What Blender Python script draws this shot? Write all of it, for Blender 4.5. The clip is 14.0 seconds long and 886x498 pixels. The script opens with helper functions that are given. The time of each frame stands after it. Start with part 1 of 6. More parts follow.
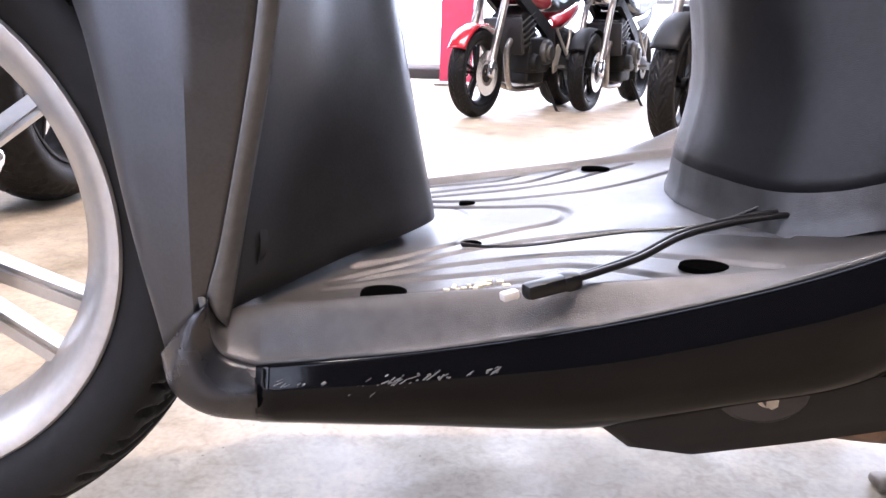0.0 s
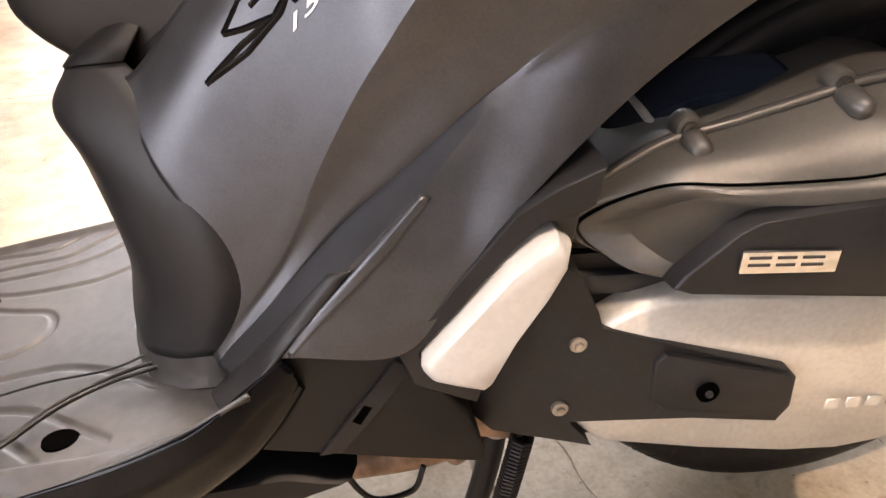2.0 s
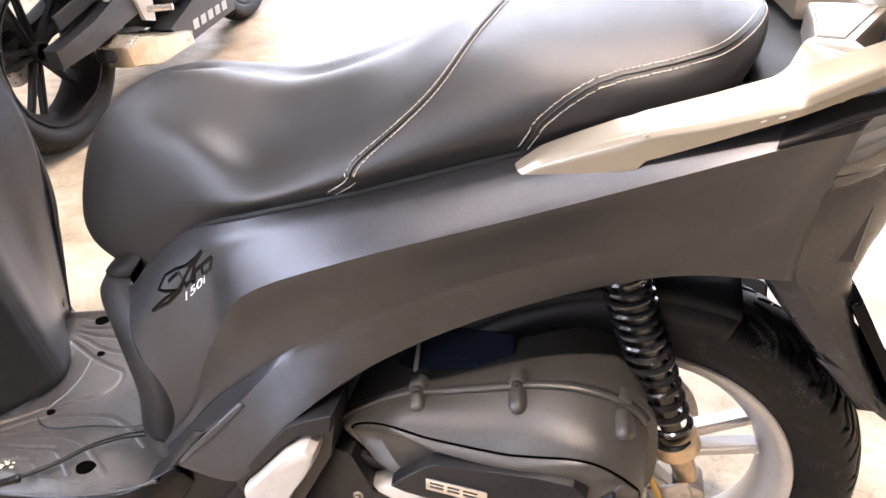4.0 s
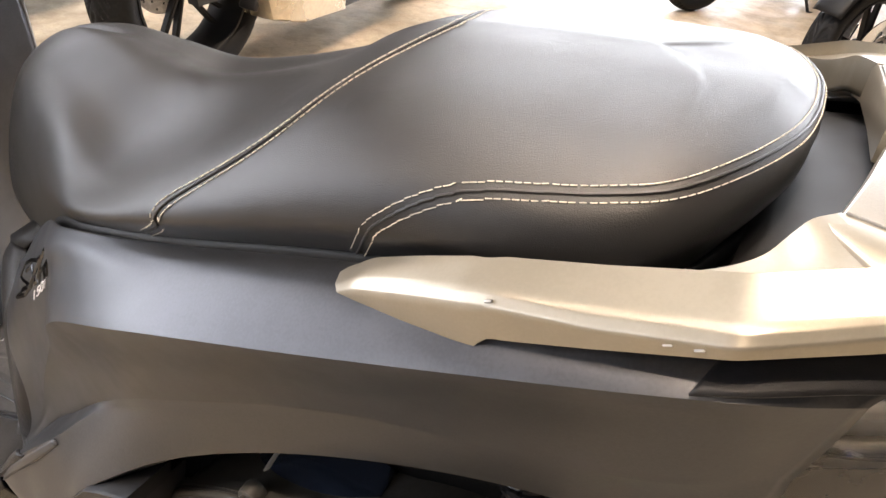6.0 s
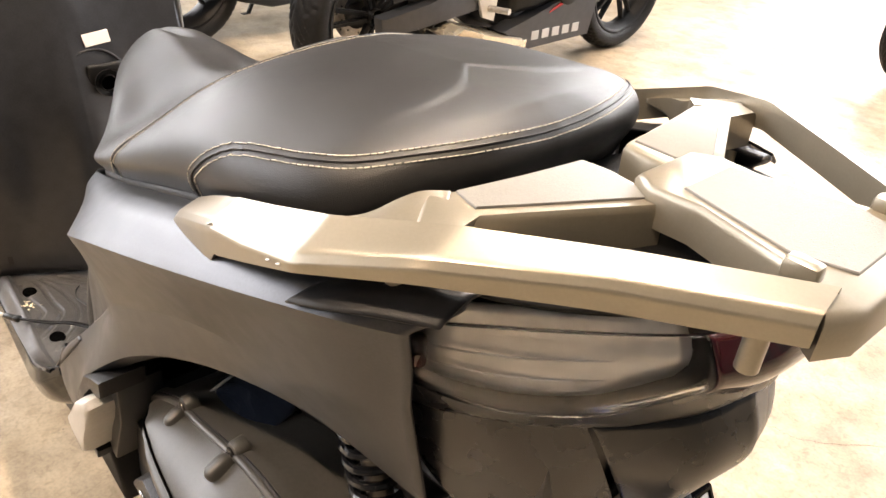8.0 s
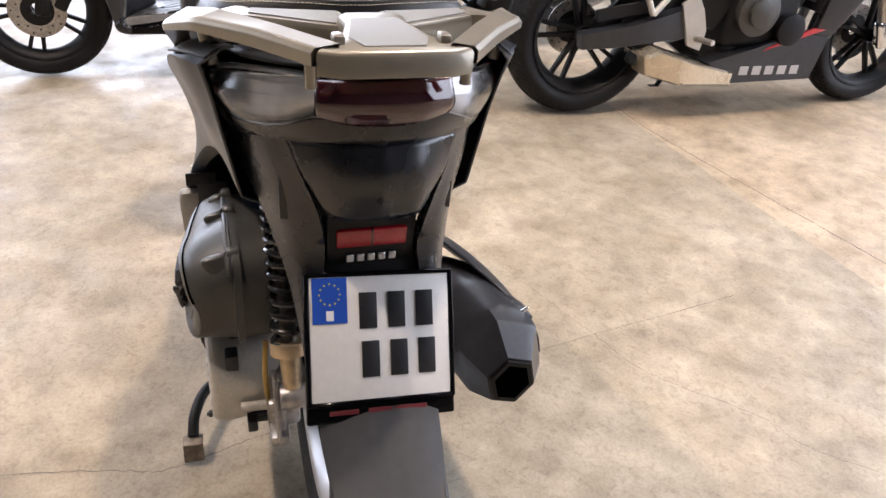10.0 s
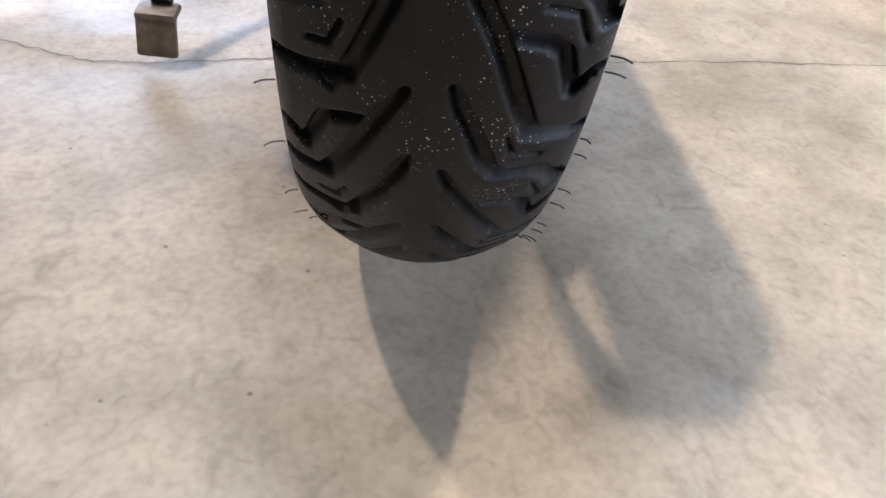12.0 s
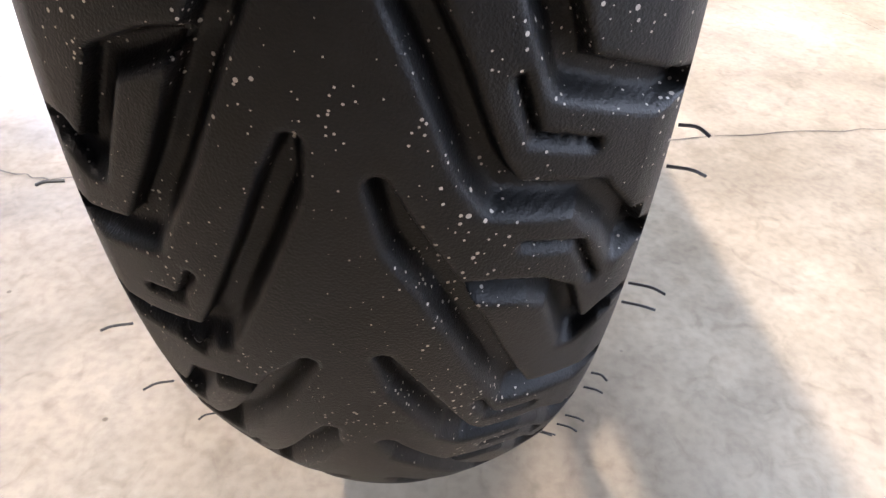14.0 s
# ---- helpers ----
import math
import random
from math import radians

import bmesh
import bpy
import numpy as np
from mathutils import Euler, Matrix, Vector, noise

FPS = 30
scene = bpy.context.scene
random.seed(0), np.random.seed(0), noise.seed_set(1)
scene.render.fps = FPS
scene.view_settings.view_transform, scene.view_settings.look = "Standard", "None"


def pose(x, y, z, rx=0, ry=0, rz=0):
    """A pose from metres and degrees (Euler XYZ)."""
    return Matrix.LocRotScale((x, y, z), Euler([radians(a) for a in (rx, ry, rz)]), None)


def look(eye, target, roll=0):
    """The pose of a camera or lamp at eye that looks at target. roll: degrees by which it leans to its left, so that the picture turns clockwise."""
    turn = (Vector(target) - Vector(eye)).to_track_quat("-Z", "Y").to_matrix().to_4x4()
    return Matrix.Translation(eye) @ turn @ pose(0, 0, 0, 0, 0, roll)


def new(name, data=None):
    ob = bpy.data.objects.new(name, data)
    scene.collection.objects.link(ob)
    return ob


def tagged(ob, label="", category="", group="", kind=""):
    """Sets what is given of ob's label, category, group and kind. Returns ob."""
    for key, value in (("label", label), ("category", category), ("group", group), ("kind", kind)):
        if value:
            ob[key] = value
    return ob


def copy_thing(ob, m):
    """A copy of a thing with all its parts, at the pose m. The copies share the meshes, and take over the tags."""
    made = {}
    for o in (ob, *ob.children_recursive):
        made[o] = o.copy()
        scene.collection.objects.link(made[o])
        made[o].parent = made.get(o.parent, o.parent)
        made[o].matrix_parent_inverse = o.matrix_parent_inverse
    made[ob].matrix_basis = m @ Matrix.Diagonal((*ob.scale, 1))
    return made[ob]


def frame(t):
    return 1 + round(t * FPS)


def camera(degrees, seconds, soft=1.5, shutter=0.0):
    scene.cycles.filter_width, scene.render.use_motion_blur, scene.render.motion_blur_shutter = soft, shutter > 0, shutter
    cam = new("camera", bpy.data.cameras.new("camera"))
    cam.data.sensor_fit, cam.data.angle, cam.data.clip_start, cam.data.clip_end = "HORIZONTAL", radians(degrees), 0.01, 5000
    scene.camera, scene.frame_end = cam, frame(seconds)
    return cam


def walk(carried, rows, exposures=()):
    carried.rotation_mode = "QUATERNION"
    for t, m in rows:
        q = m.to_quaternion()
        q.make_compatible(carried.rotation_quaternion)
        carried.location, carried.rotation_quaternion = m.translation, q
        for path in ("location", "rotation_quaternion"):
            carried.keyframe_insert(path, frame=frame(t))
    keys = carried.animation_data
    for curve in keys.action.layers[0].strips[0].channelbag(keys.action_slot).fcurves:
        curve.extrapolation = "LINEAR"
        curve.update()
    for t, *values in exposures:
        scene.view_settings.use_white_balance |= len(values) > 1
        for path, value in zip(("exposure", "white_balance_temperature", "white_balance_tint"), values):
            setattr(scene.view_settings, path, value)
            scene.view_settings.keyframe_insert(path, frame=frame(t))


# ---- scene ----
cam = camera(60.87, 14.0)
PATH = [
    (0.0, (-0.8815, -0.5951, 0.4282), (-0.8807, -0.0177, 0.2650), 1.64),
    (0.5, (-0.7975, -0.6056, 0.4763), (-0.7946, -0.0426, 0.2687), 0.35),
    (1.0, (-0.7144, -0.6324, 0.5861), (-0.6882, -0.0879, 0.3355), -0.32),
    (1.5, (-0.6049, -0.6427, 0.6762), (-0.5523, -0.1177, 0.3905), -0.86),
    (2.0, (-0.4919, -0.6401, 0.7304), (-0.4165, -0.1318, 0.4206), -0.91),
    (2.5, (-0.4154, -0.6315, 0.7895), (-0.3323, -0.1339, 0.4648), -0.60),
    (3.0, (-0.3558, -0.6975, 0.8652), (-0.2969, -0.1995, 0.5359), -0.32),
    (3.5, (-0.2531, -0.7709, 1.0135), (-0.2583, -0.2699, 0.6833), -0.40),
    (4.0, (-0.0674, -0.7570, 1.1205), (-0.1791, -0.2703, 0.7879), -2.54),
    (4.2, (0.0053, -0.7466, 1.1431), (-0.1376, -0.2665, 0.8128), -2.64),
    (6.3, (0.0730, -0.4373, 1.0599), (-0.1557, 0.0012, 0.7203), 6.26),
    (6.5, (0.0711, -0.4303, 1.0525), (-0.1616, 0.0014, 0.7069), 6.22),
    (7.0, (0.0844, -0.4087, 1.0535), (-0.1628, 0.0069, 0.6984), 5.82),
    (7.5, (0.1435, -0.3938, 1.0701), (-0.1387, 0.0066, 0.7237), 4.75),
    (7.7, (0.2209, -0.3928, 1.0876), (-0.0948, -0.0056, 0.7553), 4.97),
    (9.8, (0.983, -0.188, 1.178), (-0.673, 0.414, 0.233), 4.8),
    (10.0, (0.963, -0.176, 1.132), (-0.657, 0.392, 0.106), 4.9),
    (10.3, (0.874, -0.150, 1.051), (-0.678, 0.389, -0.089), 6.2),
    (10.5, (0.817, -0.119, 1.000), (-0.692, 0.391, -0.210), 7.0),
    (10.8, (0.748, -0.066, 0.870), (-0.690, 0.386, -0.445), 8.6),
    (11.0, (0.726, -0.048, 0.766), (-0.714, 0.345, -0.565), 8.1),
    (11.3, (0.672, -0.023, 0.586), (-0.758, 0.193, -0.796), 8.4),
    (11.4, (0.6440, -0.0101, 0.5488), (0.2195, 0.0448, 0.1283), 6.20),
    (11.5, (0.6147, -0.0053, 0.4758), (0.1802, 0.0375, 0.0644), 7.07),
    (11.6, (0.6008, -0.0045, 0.4459), (0.1611, 0.0334, 0.0394), 7.04),
    (12.0, (0.5152, -0.0048, 0.3345), (0.0500, 0.0238, -0.0433), 7.58),
    (12.5, (0.4393, 0.0102, 0.3142), (-0.0438, 0.0363, -0.0407), 6.34),
    (13.0, (0.4160, 0.0180, 0.3198), (-0.0763, 0.0417, -0.0223), 4.60),
    (13.5, (0.4048, 0.0174, 0.3281), (-0.0884, 0.0349, -0.0132), 3.46),
    (14.0, (0.4045, 0.0156, 0.3300), (-0.0823, 0.0204, -0.0207), 3.17),
]
walk(cam, [(t, look(e, g, r)) for t, e, g, r in PATH], [(0.0, -0.08, 6150, 26), (0.5, -0.08, 6050, 27), (1.0, -0.08, 7200, 24), (1.5, -0.08, 8300, 24), (2.0, 0.05, 7500, 24), (2.5, 0.25, 6400, 24), (3.0, 0.35, 6250, 24), (3.6, 0.27, 6400, 24), (4.2, 0.1, 6600, 22), (6.3, -0.25, 7200, 18), (7.7, -0.1, 7700, 18), (9.8, -0.8, 6550, 20), (11.5, -0.52, 6000, 16), (12.0, -0.36, 5900, 18), (12.5, -0.22, 5850, 18), (13.0, 0.0, 5800, 16), (14.0, 0.14, 5950, 20)])
FLOOR_Z = -0.014

# ---- world and light ----
world = bpy.data.worlds.new("sky")
scene.world = world
world.use_nodes = True
wn = world.node_tree
bg = wn.nodes["Background"]
sky = wn.nodes.new("ShaderNodeTexSky")
sky.sky_type = "NISHITA"
sky.sun_disc = False
sky.sun_elevation = radians(38)
sky.sun_rotation = radians(-20)
wn.links.new(sky.outputs["Color"], bg.inputs["Color"])
bg.inputs["Strength"].default_value = 0.15


def area_lamp(name, place, target, w, h, power, colour):
    data = bpy.data.lights.new(name, "AREA")
    data.shape, data.size, data.size_y, data.energy, data.color = "RECTANGLE", w, h, power, colour
    ob = new(name, data)
    ob.matrix_world = look(place, target)
    return ob


# daylight that enters through the north shop window
area_lamp("window_light", (0.2, 7.3, 2.9), (0.2, 0.0, 0.9), 10.0, 5.0, 1450, (0.80, 0.90, 1.0))
# west and south windows: unseen, added to throw light on the side panels
area_lamp("window_light", (-8.2, -1.8, 2.35), (0.0, -1.8, 2.0), 7.6, 4.2, 1120, (0.78, 0.88, 1.0))
area_lamp("window_light", (-5.4, -6.4, 2.65), (-5.0, 0.0, 1.6), 4.2, 4.6, 300, (0.78, 0.88, 1.0))
# roof lights: unseen, added for light and reflections from above
UNSEEN_ROOF_LIGHTS = ((-2.2, -1.8), (-1.9, 2.8))
for (lx, ly), power in zip(UNSEEN_ROOF_LIGHTS, (130, 330)):
    area_lamp("roof_light", (lx, ly, 6.3), (lx, ly, 0), 2.6, 1.5, power, (0.74, 0.87, 1.0))
# ceiling lamps of the hall
LAMPS = ((-0.70, 0.80), (-0.10, -1.85), (-0.10, 0.72), (-2.6, -1.6), (-0.2, -4.4), (-3.0, 3.4))
for (lx, ly), power in zip(LAMPS, (45, 255, 240, 40, 40, 60)):
    area_lamp("ceiling_lamp_light", (lx, ly, 4.40), (lx, ly, 0), 0.20, 0.16, power, (1.0, 0.86, 0.68))



# ---- materials ----
def mat(name, base, rough=0.5, metal=0.0, grain=0.0, scale=60.0, bump=0.0, bump_scale=300.0, coat=0.0, spec=0.5, wear=0.0):
    m = bpy.data.materials.new(name)
    m.use_nodes = True
    nt = m.node_tree
    p = nt.nodes["Principled BSDF"]
    p.inputs["Roughness"].default_value = rough
    p.inputs["Metallic"].default_value = metal
    p.inputs["Coat Weight"].default_value = coat
    p.inputs["Coat Roughness"].default_value = 0.08
    p.inputs["Specular IOR Level"].default_value = spec
    base = (*base, 1.0)
    p.inputs["Base Color"].default_value = base
    tc = nt.nodes.new("ShaderNodeTexCoord")
    if grain > 0 or wear > 0:
        n1 = nt.nodes.new("ShaderNodeTexNoise")
        n1.inputs["Scale"].default_value, n1.inputs["Detail"].default_value = scale, 6
        n2 = nt.nodes.new("ShaderNodeTexNoise")
        n2.inputs["Scale"].default_value, n2.inputs["Detail"].default_value = scale * 0.08 + 1.5, 4
        for n in (n1, n2):
            nt.links.new(tc.outputs["Object"], n.inputs["Vector"])
        add = nt.nodes.new("ShaderNodeMath")
        add.operation = "ADD"
        nt.links.new(n1.outputs["Fac"], add.inputs[0])
        nt.links.new(n2.outputs["Fac"], add.inputs[1])
        r = nt.nodes.new("ShaderNodeMapRange")
        r.inputs["From Min"].default_value, r.inputs["From Max"].default_value = 0.7, 1.3
        r.inputs["To Min"].default_value, r.inputs["To Max"].default_value = 1 - grain, 1 + grain
        nt.links.new(add.outputs[0], r.inputs["Value"])
        mx = nt.nodes.new("ShaderNodeMix")
        mx.data_type, mx.blend_type = "RGBA", "MULTIPLY"
        mx.inputs["Factor"].default_value = 1
        mx.inputs[6].default_value = base
        nt.links.new(r.outputs[0], mx.inputs[7])
        nt.links.new(mx.outputs[2], p.inputs["Base Color"])
        r2 = nt.nodes.new("ShaderNodeMapRange")
        r2.inputs["From Min"].default_value, r2.inputs["From Max"].default_value = 0.35, 0.65
        r2.inputs["To Min"].default_value, r2.inputs["To Max"].default_value = max(rough - min(0.03, grain * 0.2), 0.02), min(rough + min(0.04, grain * 0.3) + wear, 1)
        r2.interpolation_type = r.interpolation_type = "SMOOTHERSTEP"
        nt.links.new(n2.outputs["Fac"], r2.inputs["Value"])
        nt.links.new(r2.outputs[0], p.inputs["Roughness"])
    if bump > 0:
        n3 = nt.nodes.new("ShaderNodeTexNoise")
        n3.inputs["Scale"].default_value, n3.inputs["Detail"].default_value = bump_scale, 3
        nt.links.new(tc.outputs["Object"], n3.inputs["Vector"])
        b = nt.nodes.new("ShaderNodeBump")
        b.inputs["Strength"].default_value, b.inputs["Distance"].default_value = bump, 0.001
        nt.links.new(n3.outputs["Fac"], b.inputs["Height"])
        nt.links.new(b.outputs["Normal"], p.inputs["Normal"])
    return m


M_BODY = mat("matt_grey_paint", (0.068, 0.070, 0.076), 0.38, 0.85, 0.08, 500, 0.02, 900, 0.0, 0.4)
M_PLASTIC = mat("grained_black_plastic", (0.011, 0.011, 0.012), 0.38, 0, 0.18, 220, 0.25, 1600, 0, 0.24)
M_BOARD = mat("worn_footboard_plastic", (0.036, 0.035, 0.035), 0.36, 0, 0.25, 90, 0.3, 1400, wear=0.1)
M_DARK = mat("dark_plastic", (0.005, 0.005, 0.0055), 0.5, 0, 0.15, 150, 0.2, 1200, 0, 0.25)
M_GLOSS = mat("gloss_black_paint", (0.002, 0.002, 0.0026), 0.05, 0, 0.1, 40, 0, 0, 0.0, 0.14)
M_AIRBOX = mat("airbox_plastic", (0.043, 0.0412, 0.038), 0.36, 0, 0.12, 260, 0.2, 1500, 0, 0.55)
M_VINYL = mat("black_seat_vinyl", (0.014, 0.0135, 0.0135), 0.40, 0, 0.10, 120, 0.30, 1300, 0, 0.45)
M_THREAD = mat("cream_thread", (0.55, 0.50, 0.42), 0.8, 0, 0.1, 400)
M_SILVER = mat("silver_rail_paint", (0.275, 0.246, 0.198), 0.30, 0.6, 0.03, 500, 0.012, 1400, 0.0)
M_CASE = mat("silver_engine_paint", (0.50, 0.475, 0.43), 0.42, 0.5, 0.08, 200, 0.08, 900)
M_RIM = mat("silver_wheel_paint", (0.48, 0.47, 0.46), 0.33, 0.6, 0.05, 150)
M_WHITE = mat("white_plastic", (0.42, 0.405, 0.38), 0.38, 0, 0.05, 200)
M_CHROME = mat("polished_steel", (0.75, 0.75, 0.76), 0.14, 1.0, 0.08, 120)
M_STEEL = mat("plain_steel", (0.38, 0.36, 0.34), 0.36, 0.9, 0.25, 90)
M_BRASS = mat("bronze_damper", (0.52, 0.40, 0.26), 0.35, 0.8, 0.2, 80)
M_DAMPER = mat("dark_damper_steel", (0.09, 0.085, 0.08), 0.3, 0.8, 0.2, 80)
M_WORN = mat("worn_bare_steel", (0.20, 0.165, 0.13), 0.5, 0.4, 0.35, 70, 0.2, 400)
M_AMBER = mat("amber_hose", (0.30, 0.19, 0.045), 0.35, 0, 0.2, 90)
M_RUST = mat("heat_stained_pipe", (0.20, 0.13, 0.09), 0.5, 0.7, 0.5, 45, 0.2, 300)
M_SPRING = mat("black_spring", (0.012, 0.012, 0.013), 0.16, 0, 0.1, 60, 0, 0, 0.5)
M_RED = mat("red_reflector", (0.27, 0.008, 0.014), 0.2, 0, 0.1, 600, 0.4, 700, 0.4)
M_REDLENS = mat("dark_red_lens", (0.03, 0.003, 0.006), 0.10, 0, 0.1, 50, 0, 0, 0.6)
M_PLATE = mat("white_plate", (0.74, 0.72, 0.70), 0.38, 0, 0.03, 100)
M_BLUE = mat("plate_blue", (0.012, 0.07, 0.40), 0.4)
M_INK = mat("black_ink", (0.012, 0.012, 0.014), 0.45)
M_YELLOW = mat("plate_yellow", (0.65, 0.48, 0.05), 0.5)
M_SCUFF = mat("scratched_paint", (0.10, 0.10, 0.10), 0.6)
M_HOLE = mat("dark_hole", (0.001, 0.001, 0.001), 0.9, 0, 0, 60, 0, 300, 0, 0.0)
M_REDINK = mat("red_print", (0.10, 0.006, 0.009), 0.5)
M_GREYINK = mat("grey_print", (0.42, 0.42, 0.43), 0.3, 0.4)
M_TRIM = mat("grey_trim_plastic", (0.075, 0.075, 0.078), 0.40, 0, 0.12, 200, 0.15, 1500)
M_SILVERINK = mat("silver_print", (0.78, 0.78, 0.80), 0.30, 0.2)
M_CRUMB = mat("cream_crumb", (0.62, 0.55, 0.38), 0.8, 0, 0.2, 300)
# black plastic; the blue in its base stands in for reflected daylight
M_DUCT = mat("blue_sheen_duct_plastic", (0.014, 0.020, 0.034), 0.16, 0, 0.1, 80, 0, 0, 1.0, 0.9)
M_PAD = mat("ribbed_pad_rubber", (0.16, 0.157, 0.15), 0.55, 0.1, 0.05, 900, 0.3, 900)
M_TRAY = mat("silvered_reflector", (0.66, 0.66, 0.67), 0.34, 0.6, 0.15, 60)
M_CABLE = mat("cable_sheath", (0.004, 0.004, 0.0045), 0.35, 0, 0.1, 100, 0, 300, 0, 0.3)
M_TAIL = mat("dark_tail_plastic", (0.010, 0.0105, 0.013), 0.27, 0, 0.12, 300, 0.05, 1300, 0, 0.5)
M_FLAP = mat("grained_mudflap_plastic", (0.022, 0.022, 0.024), 0.50, 0, 0.15, 60, 0.35, 1500, 0, 0.5, 0.08)
M_MUFFLER = mat("satin_muffler_paint", (0.030, 0.031, 0.035), 0.33, 0.2, 0.12, 90, 0.06, 900)
M_REDPAINT = mat("red_fairing_paint", (0.40, 0.015, 0.025), 0.2, 0, 0.08, 30, 0, 0, 0.6)
M_PINK = mat("red_banner_cloth", (0.62, 0.06, 0.13), 0.7, 0, 0.08, 12)
M_CREAM = mat("champagne_muffler", (0.60, 0.52, 0.40), 0.28, 0.8, 0.1, 60)
M_WALL = mat("painted_wall", (0.055, 0.052, 0.05), 0.7, 0, 0.05, 3, 0.1, 80)
M_CEIL = mat("ceiling_paint", (0.07, 0.07, 0.07), 0.8, 0, 0.06, 2)
M_FRAME = mat("window_frame_alu", (0.55, 0.56, 0.58), 0.4, 0.6, 0.05, 40)


def rubber(name, specks):
    m = mat(name, (0.0032, 0.0032, 0.0036) if specks else (0.006, 0.006, 0.0065), 0.50, 0, 0.5 if specks else 0.3, 90, 0.25, 1800, 0, 0.2)
    if specks:
        nt = m.node_tree
        p = nt.nodes["Principled BSDF"]
        old = p.inputs["Base Color"].links[0].from_socket
        tc = nt.nodes.new("ShaderNodeTexCoord")
        v = nt.nodes.new("ShaderNodeTexVoronoi")
        v.inputs["Scale"].default_value = 620
        w = nt.nodes.new("ShaderNodeTexNoise")
        w.inputs["Scale"].default_value = 35
        nt.links.new(tc.outputs["Object"], v.inputs["Vector"])
        nt.links.new(tc.outputs["Object"], w.inputs["Vector"])
        lim = nt.nodes.new("ShaderNodeMapRange")
        lim.inputs["From Min"].default_value, lim.inputs["From Max"].default_value = 0.36, 0.72
        lim.inputs["To Min"].default_value, lim.inputs["To Max"].default_value = 0.03, 0.36
        nt.links.new(w.outputs["Fac"], lim.inputs["Value"])
        cell = nt.nodes.new("ShaderNodeMath")
        cell.operation = "MULTIPLY"
        sep = nt.nodes.new("ShaderNodeSeparateColor")
        nt.links.new(v.outputs["Color"], sep.inputs[0])
        nt.links.new(sep.outputs[0], cell.inputs[0])
        nt.links.new(lim.outputs[0], cell.inputs[1])
        less = nt.nodes.new("ShaderNodeMath")
        less.operation = "LESS_THAN"
        nt.links.new(v.outputs["Distance"], less.inputs[0])
        nt.links.new(cell.outputs[0], less.inputs[1])
        fac = nt.nodes.new("ShaderNodeMath")
        fac.operation = "MULTIPLY"
        fac.inputs[1].default_value = 0.8
        nt.links.new(less.outputs[0], fac.inputs[0])
        dust = nt.nodes.new("ShaderNodeMix")
        dust.data_type = "RGBA"
        dust.inputs[7].default_value = (0.42, 0.38, 0.33, 1)
        nt.links.new(fac.outputs[0], dust.inputs["Factor"])
        nt.links.new(old, dust.inputs[6])
        nt.links.new(dust.outputs[2], p.inputs["Base Color"])
    return m


M_TYRE = rubber("tyre_rubber", False)
M_TREAD = rubber("dusty_tread_rubber", True)


def glass(name, tint, rough):
    m = bpy.data.materials.new(name)
    m.use_nodes = True
    p = m.node_tree.nodes["Principled BSDF"]
    p.inputs["Base Color"].default_value = (*tint, 1)
    p.inputs["Transmission Weight"].default_value = 1.0
    p.inputs["Roughness"].default_value = rough
    p.inputs["IOR"].default_value = 1.3
    return m


M_LENS = glass("smoked_lens", (0.80, 0.80, 0.80), 0.10)
M_PANE = glass("window_glass", (0.95, 0.97, 0.97), 0.0)


def glow(name, colour, power):
    m = bpy.data.materials.new(name)
    m.use_nodes = True
    p = m.node_tree.nodes["Principled BSDF"]
    p.inputs["Base Color"].default_value = (*colour, 1)
    p.inputs["Emission Color"].default_value = (*colour, 1)
    p.inputs["Emission Strength"].default_value = power
    return m


M_LAMP = glow("lamp_diffuser", (1.0, 0.88, 0.72), 9.0)
M_OUTSIDE = glow("bright_daylight_outside", (0.86, 0.93, 1.0), 1.1)


# ---- mesh tools ----
def spline(pts, n):
    """n points on a smooth curve through the control points."""
    p = [Vector(q) for q in pts]
    p = [2 * p[0] - p[1]] + p + [2 * p[-1] - p[-2]]
    out = []
    for k in range(n):
        s = k / (n - 1) * (len(p) - 3)
        i = min(int(s), len(p) - 4)
        t = s - i
        a, b, c, d = p[i:i + 4]
        out.append(0.5 * (2 * b + (c - a) * t + (2 * a - 5 * b + 4 * c - d) * t * t + (3 * b - a - 3 * c + d) * t ** 3))
    return out


def grid_mesh(rows, close_u=False, close_v=False):
    bm = bmesh.new()
    vs = [[bm.verts.new(p) for p in r] for r in rows]
    nr, nc = len(vs), len(vs[0])
    for i in range(nr if close_v else nr - 1):
        for j in range(nc if close_u else nc - 1):
            q = (vs[i][j], vs[i][(j + 1) % nc], vs[(i + 1) % nr][(j + 1) % nc], vs[(i + 1) % nr][j])
            if len(set(q)) == 4:
                bm.faces.new(q)
    return bm


def loft_rows(curves, nu, nv, sharp=()):
    """Rows of a smooth skin over guide curves; indices in sharp keep a crease there."""
    cs = [spline(c, nu) for c in curves]
    cuts = [0] + sorted(sharp) + [len(cs) - 1]
    rows = []
    for a, b in zip(cuts, cuts[1:]):
        seg = cs[a:b + 1]
        n = nv * (b - a) + 1
        cols = [spline([c[u] for c in seg], n) for u in range(nu)]
        for k in range(0 if not rows else 1, n):
            rows.append([col[k] for col in cols])
    return rows


def loft(curves, nu=40, nv=8, sharp=()):
    return grid_mesh(loft_rows(curves, nu, nv, sharp))


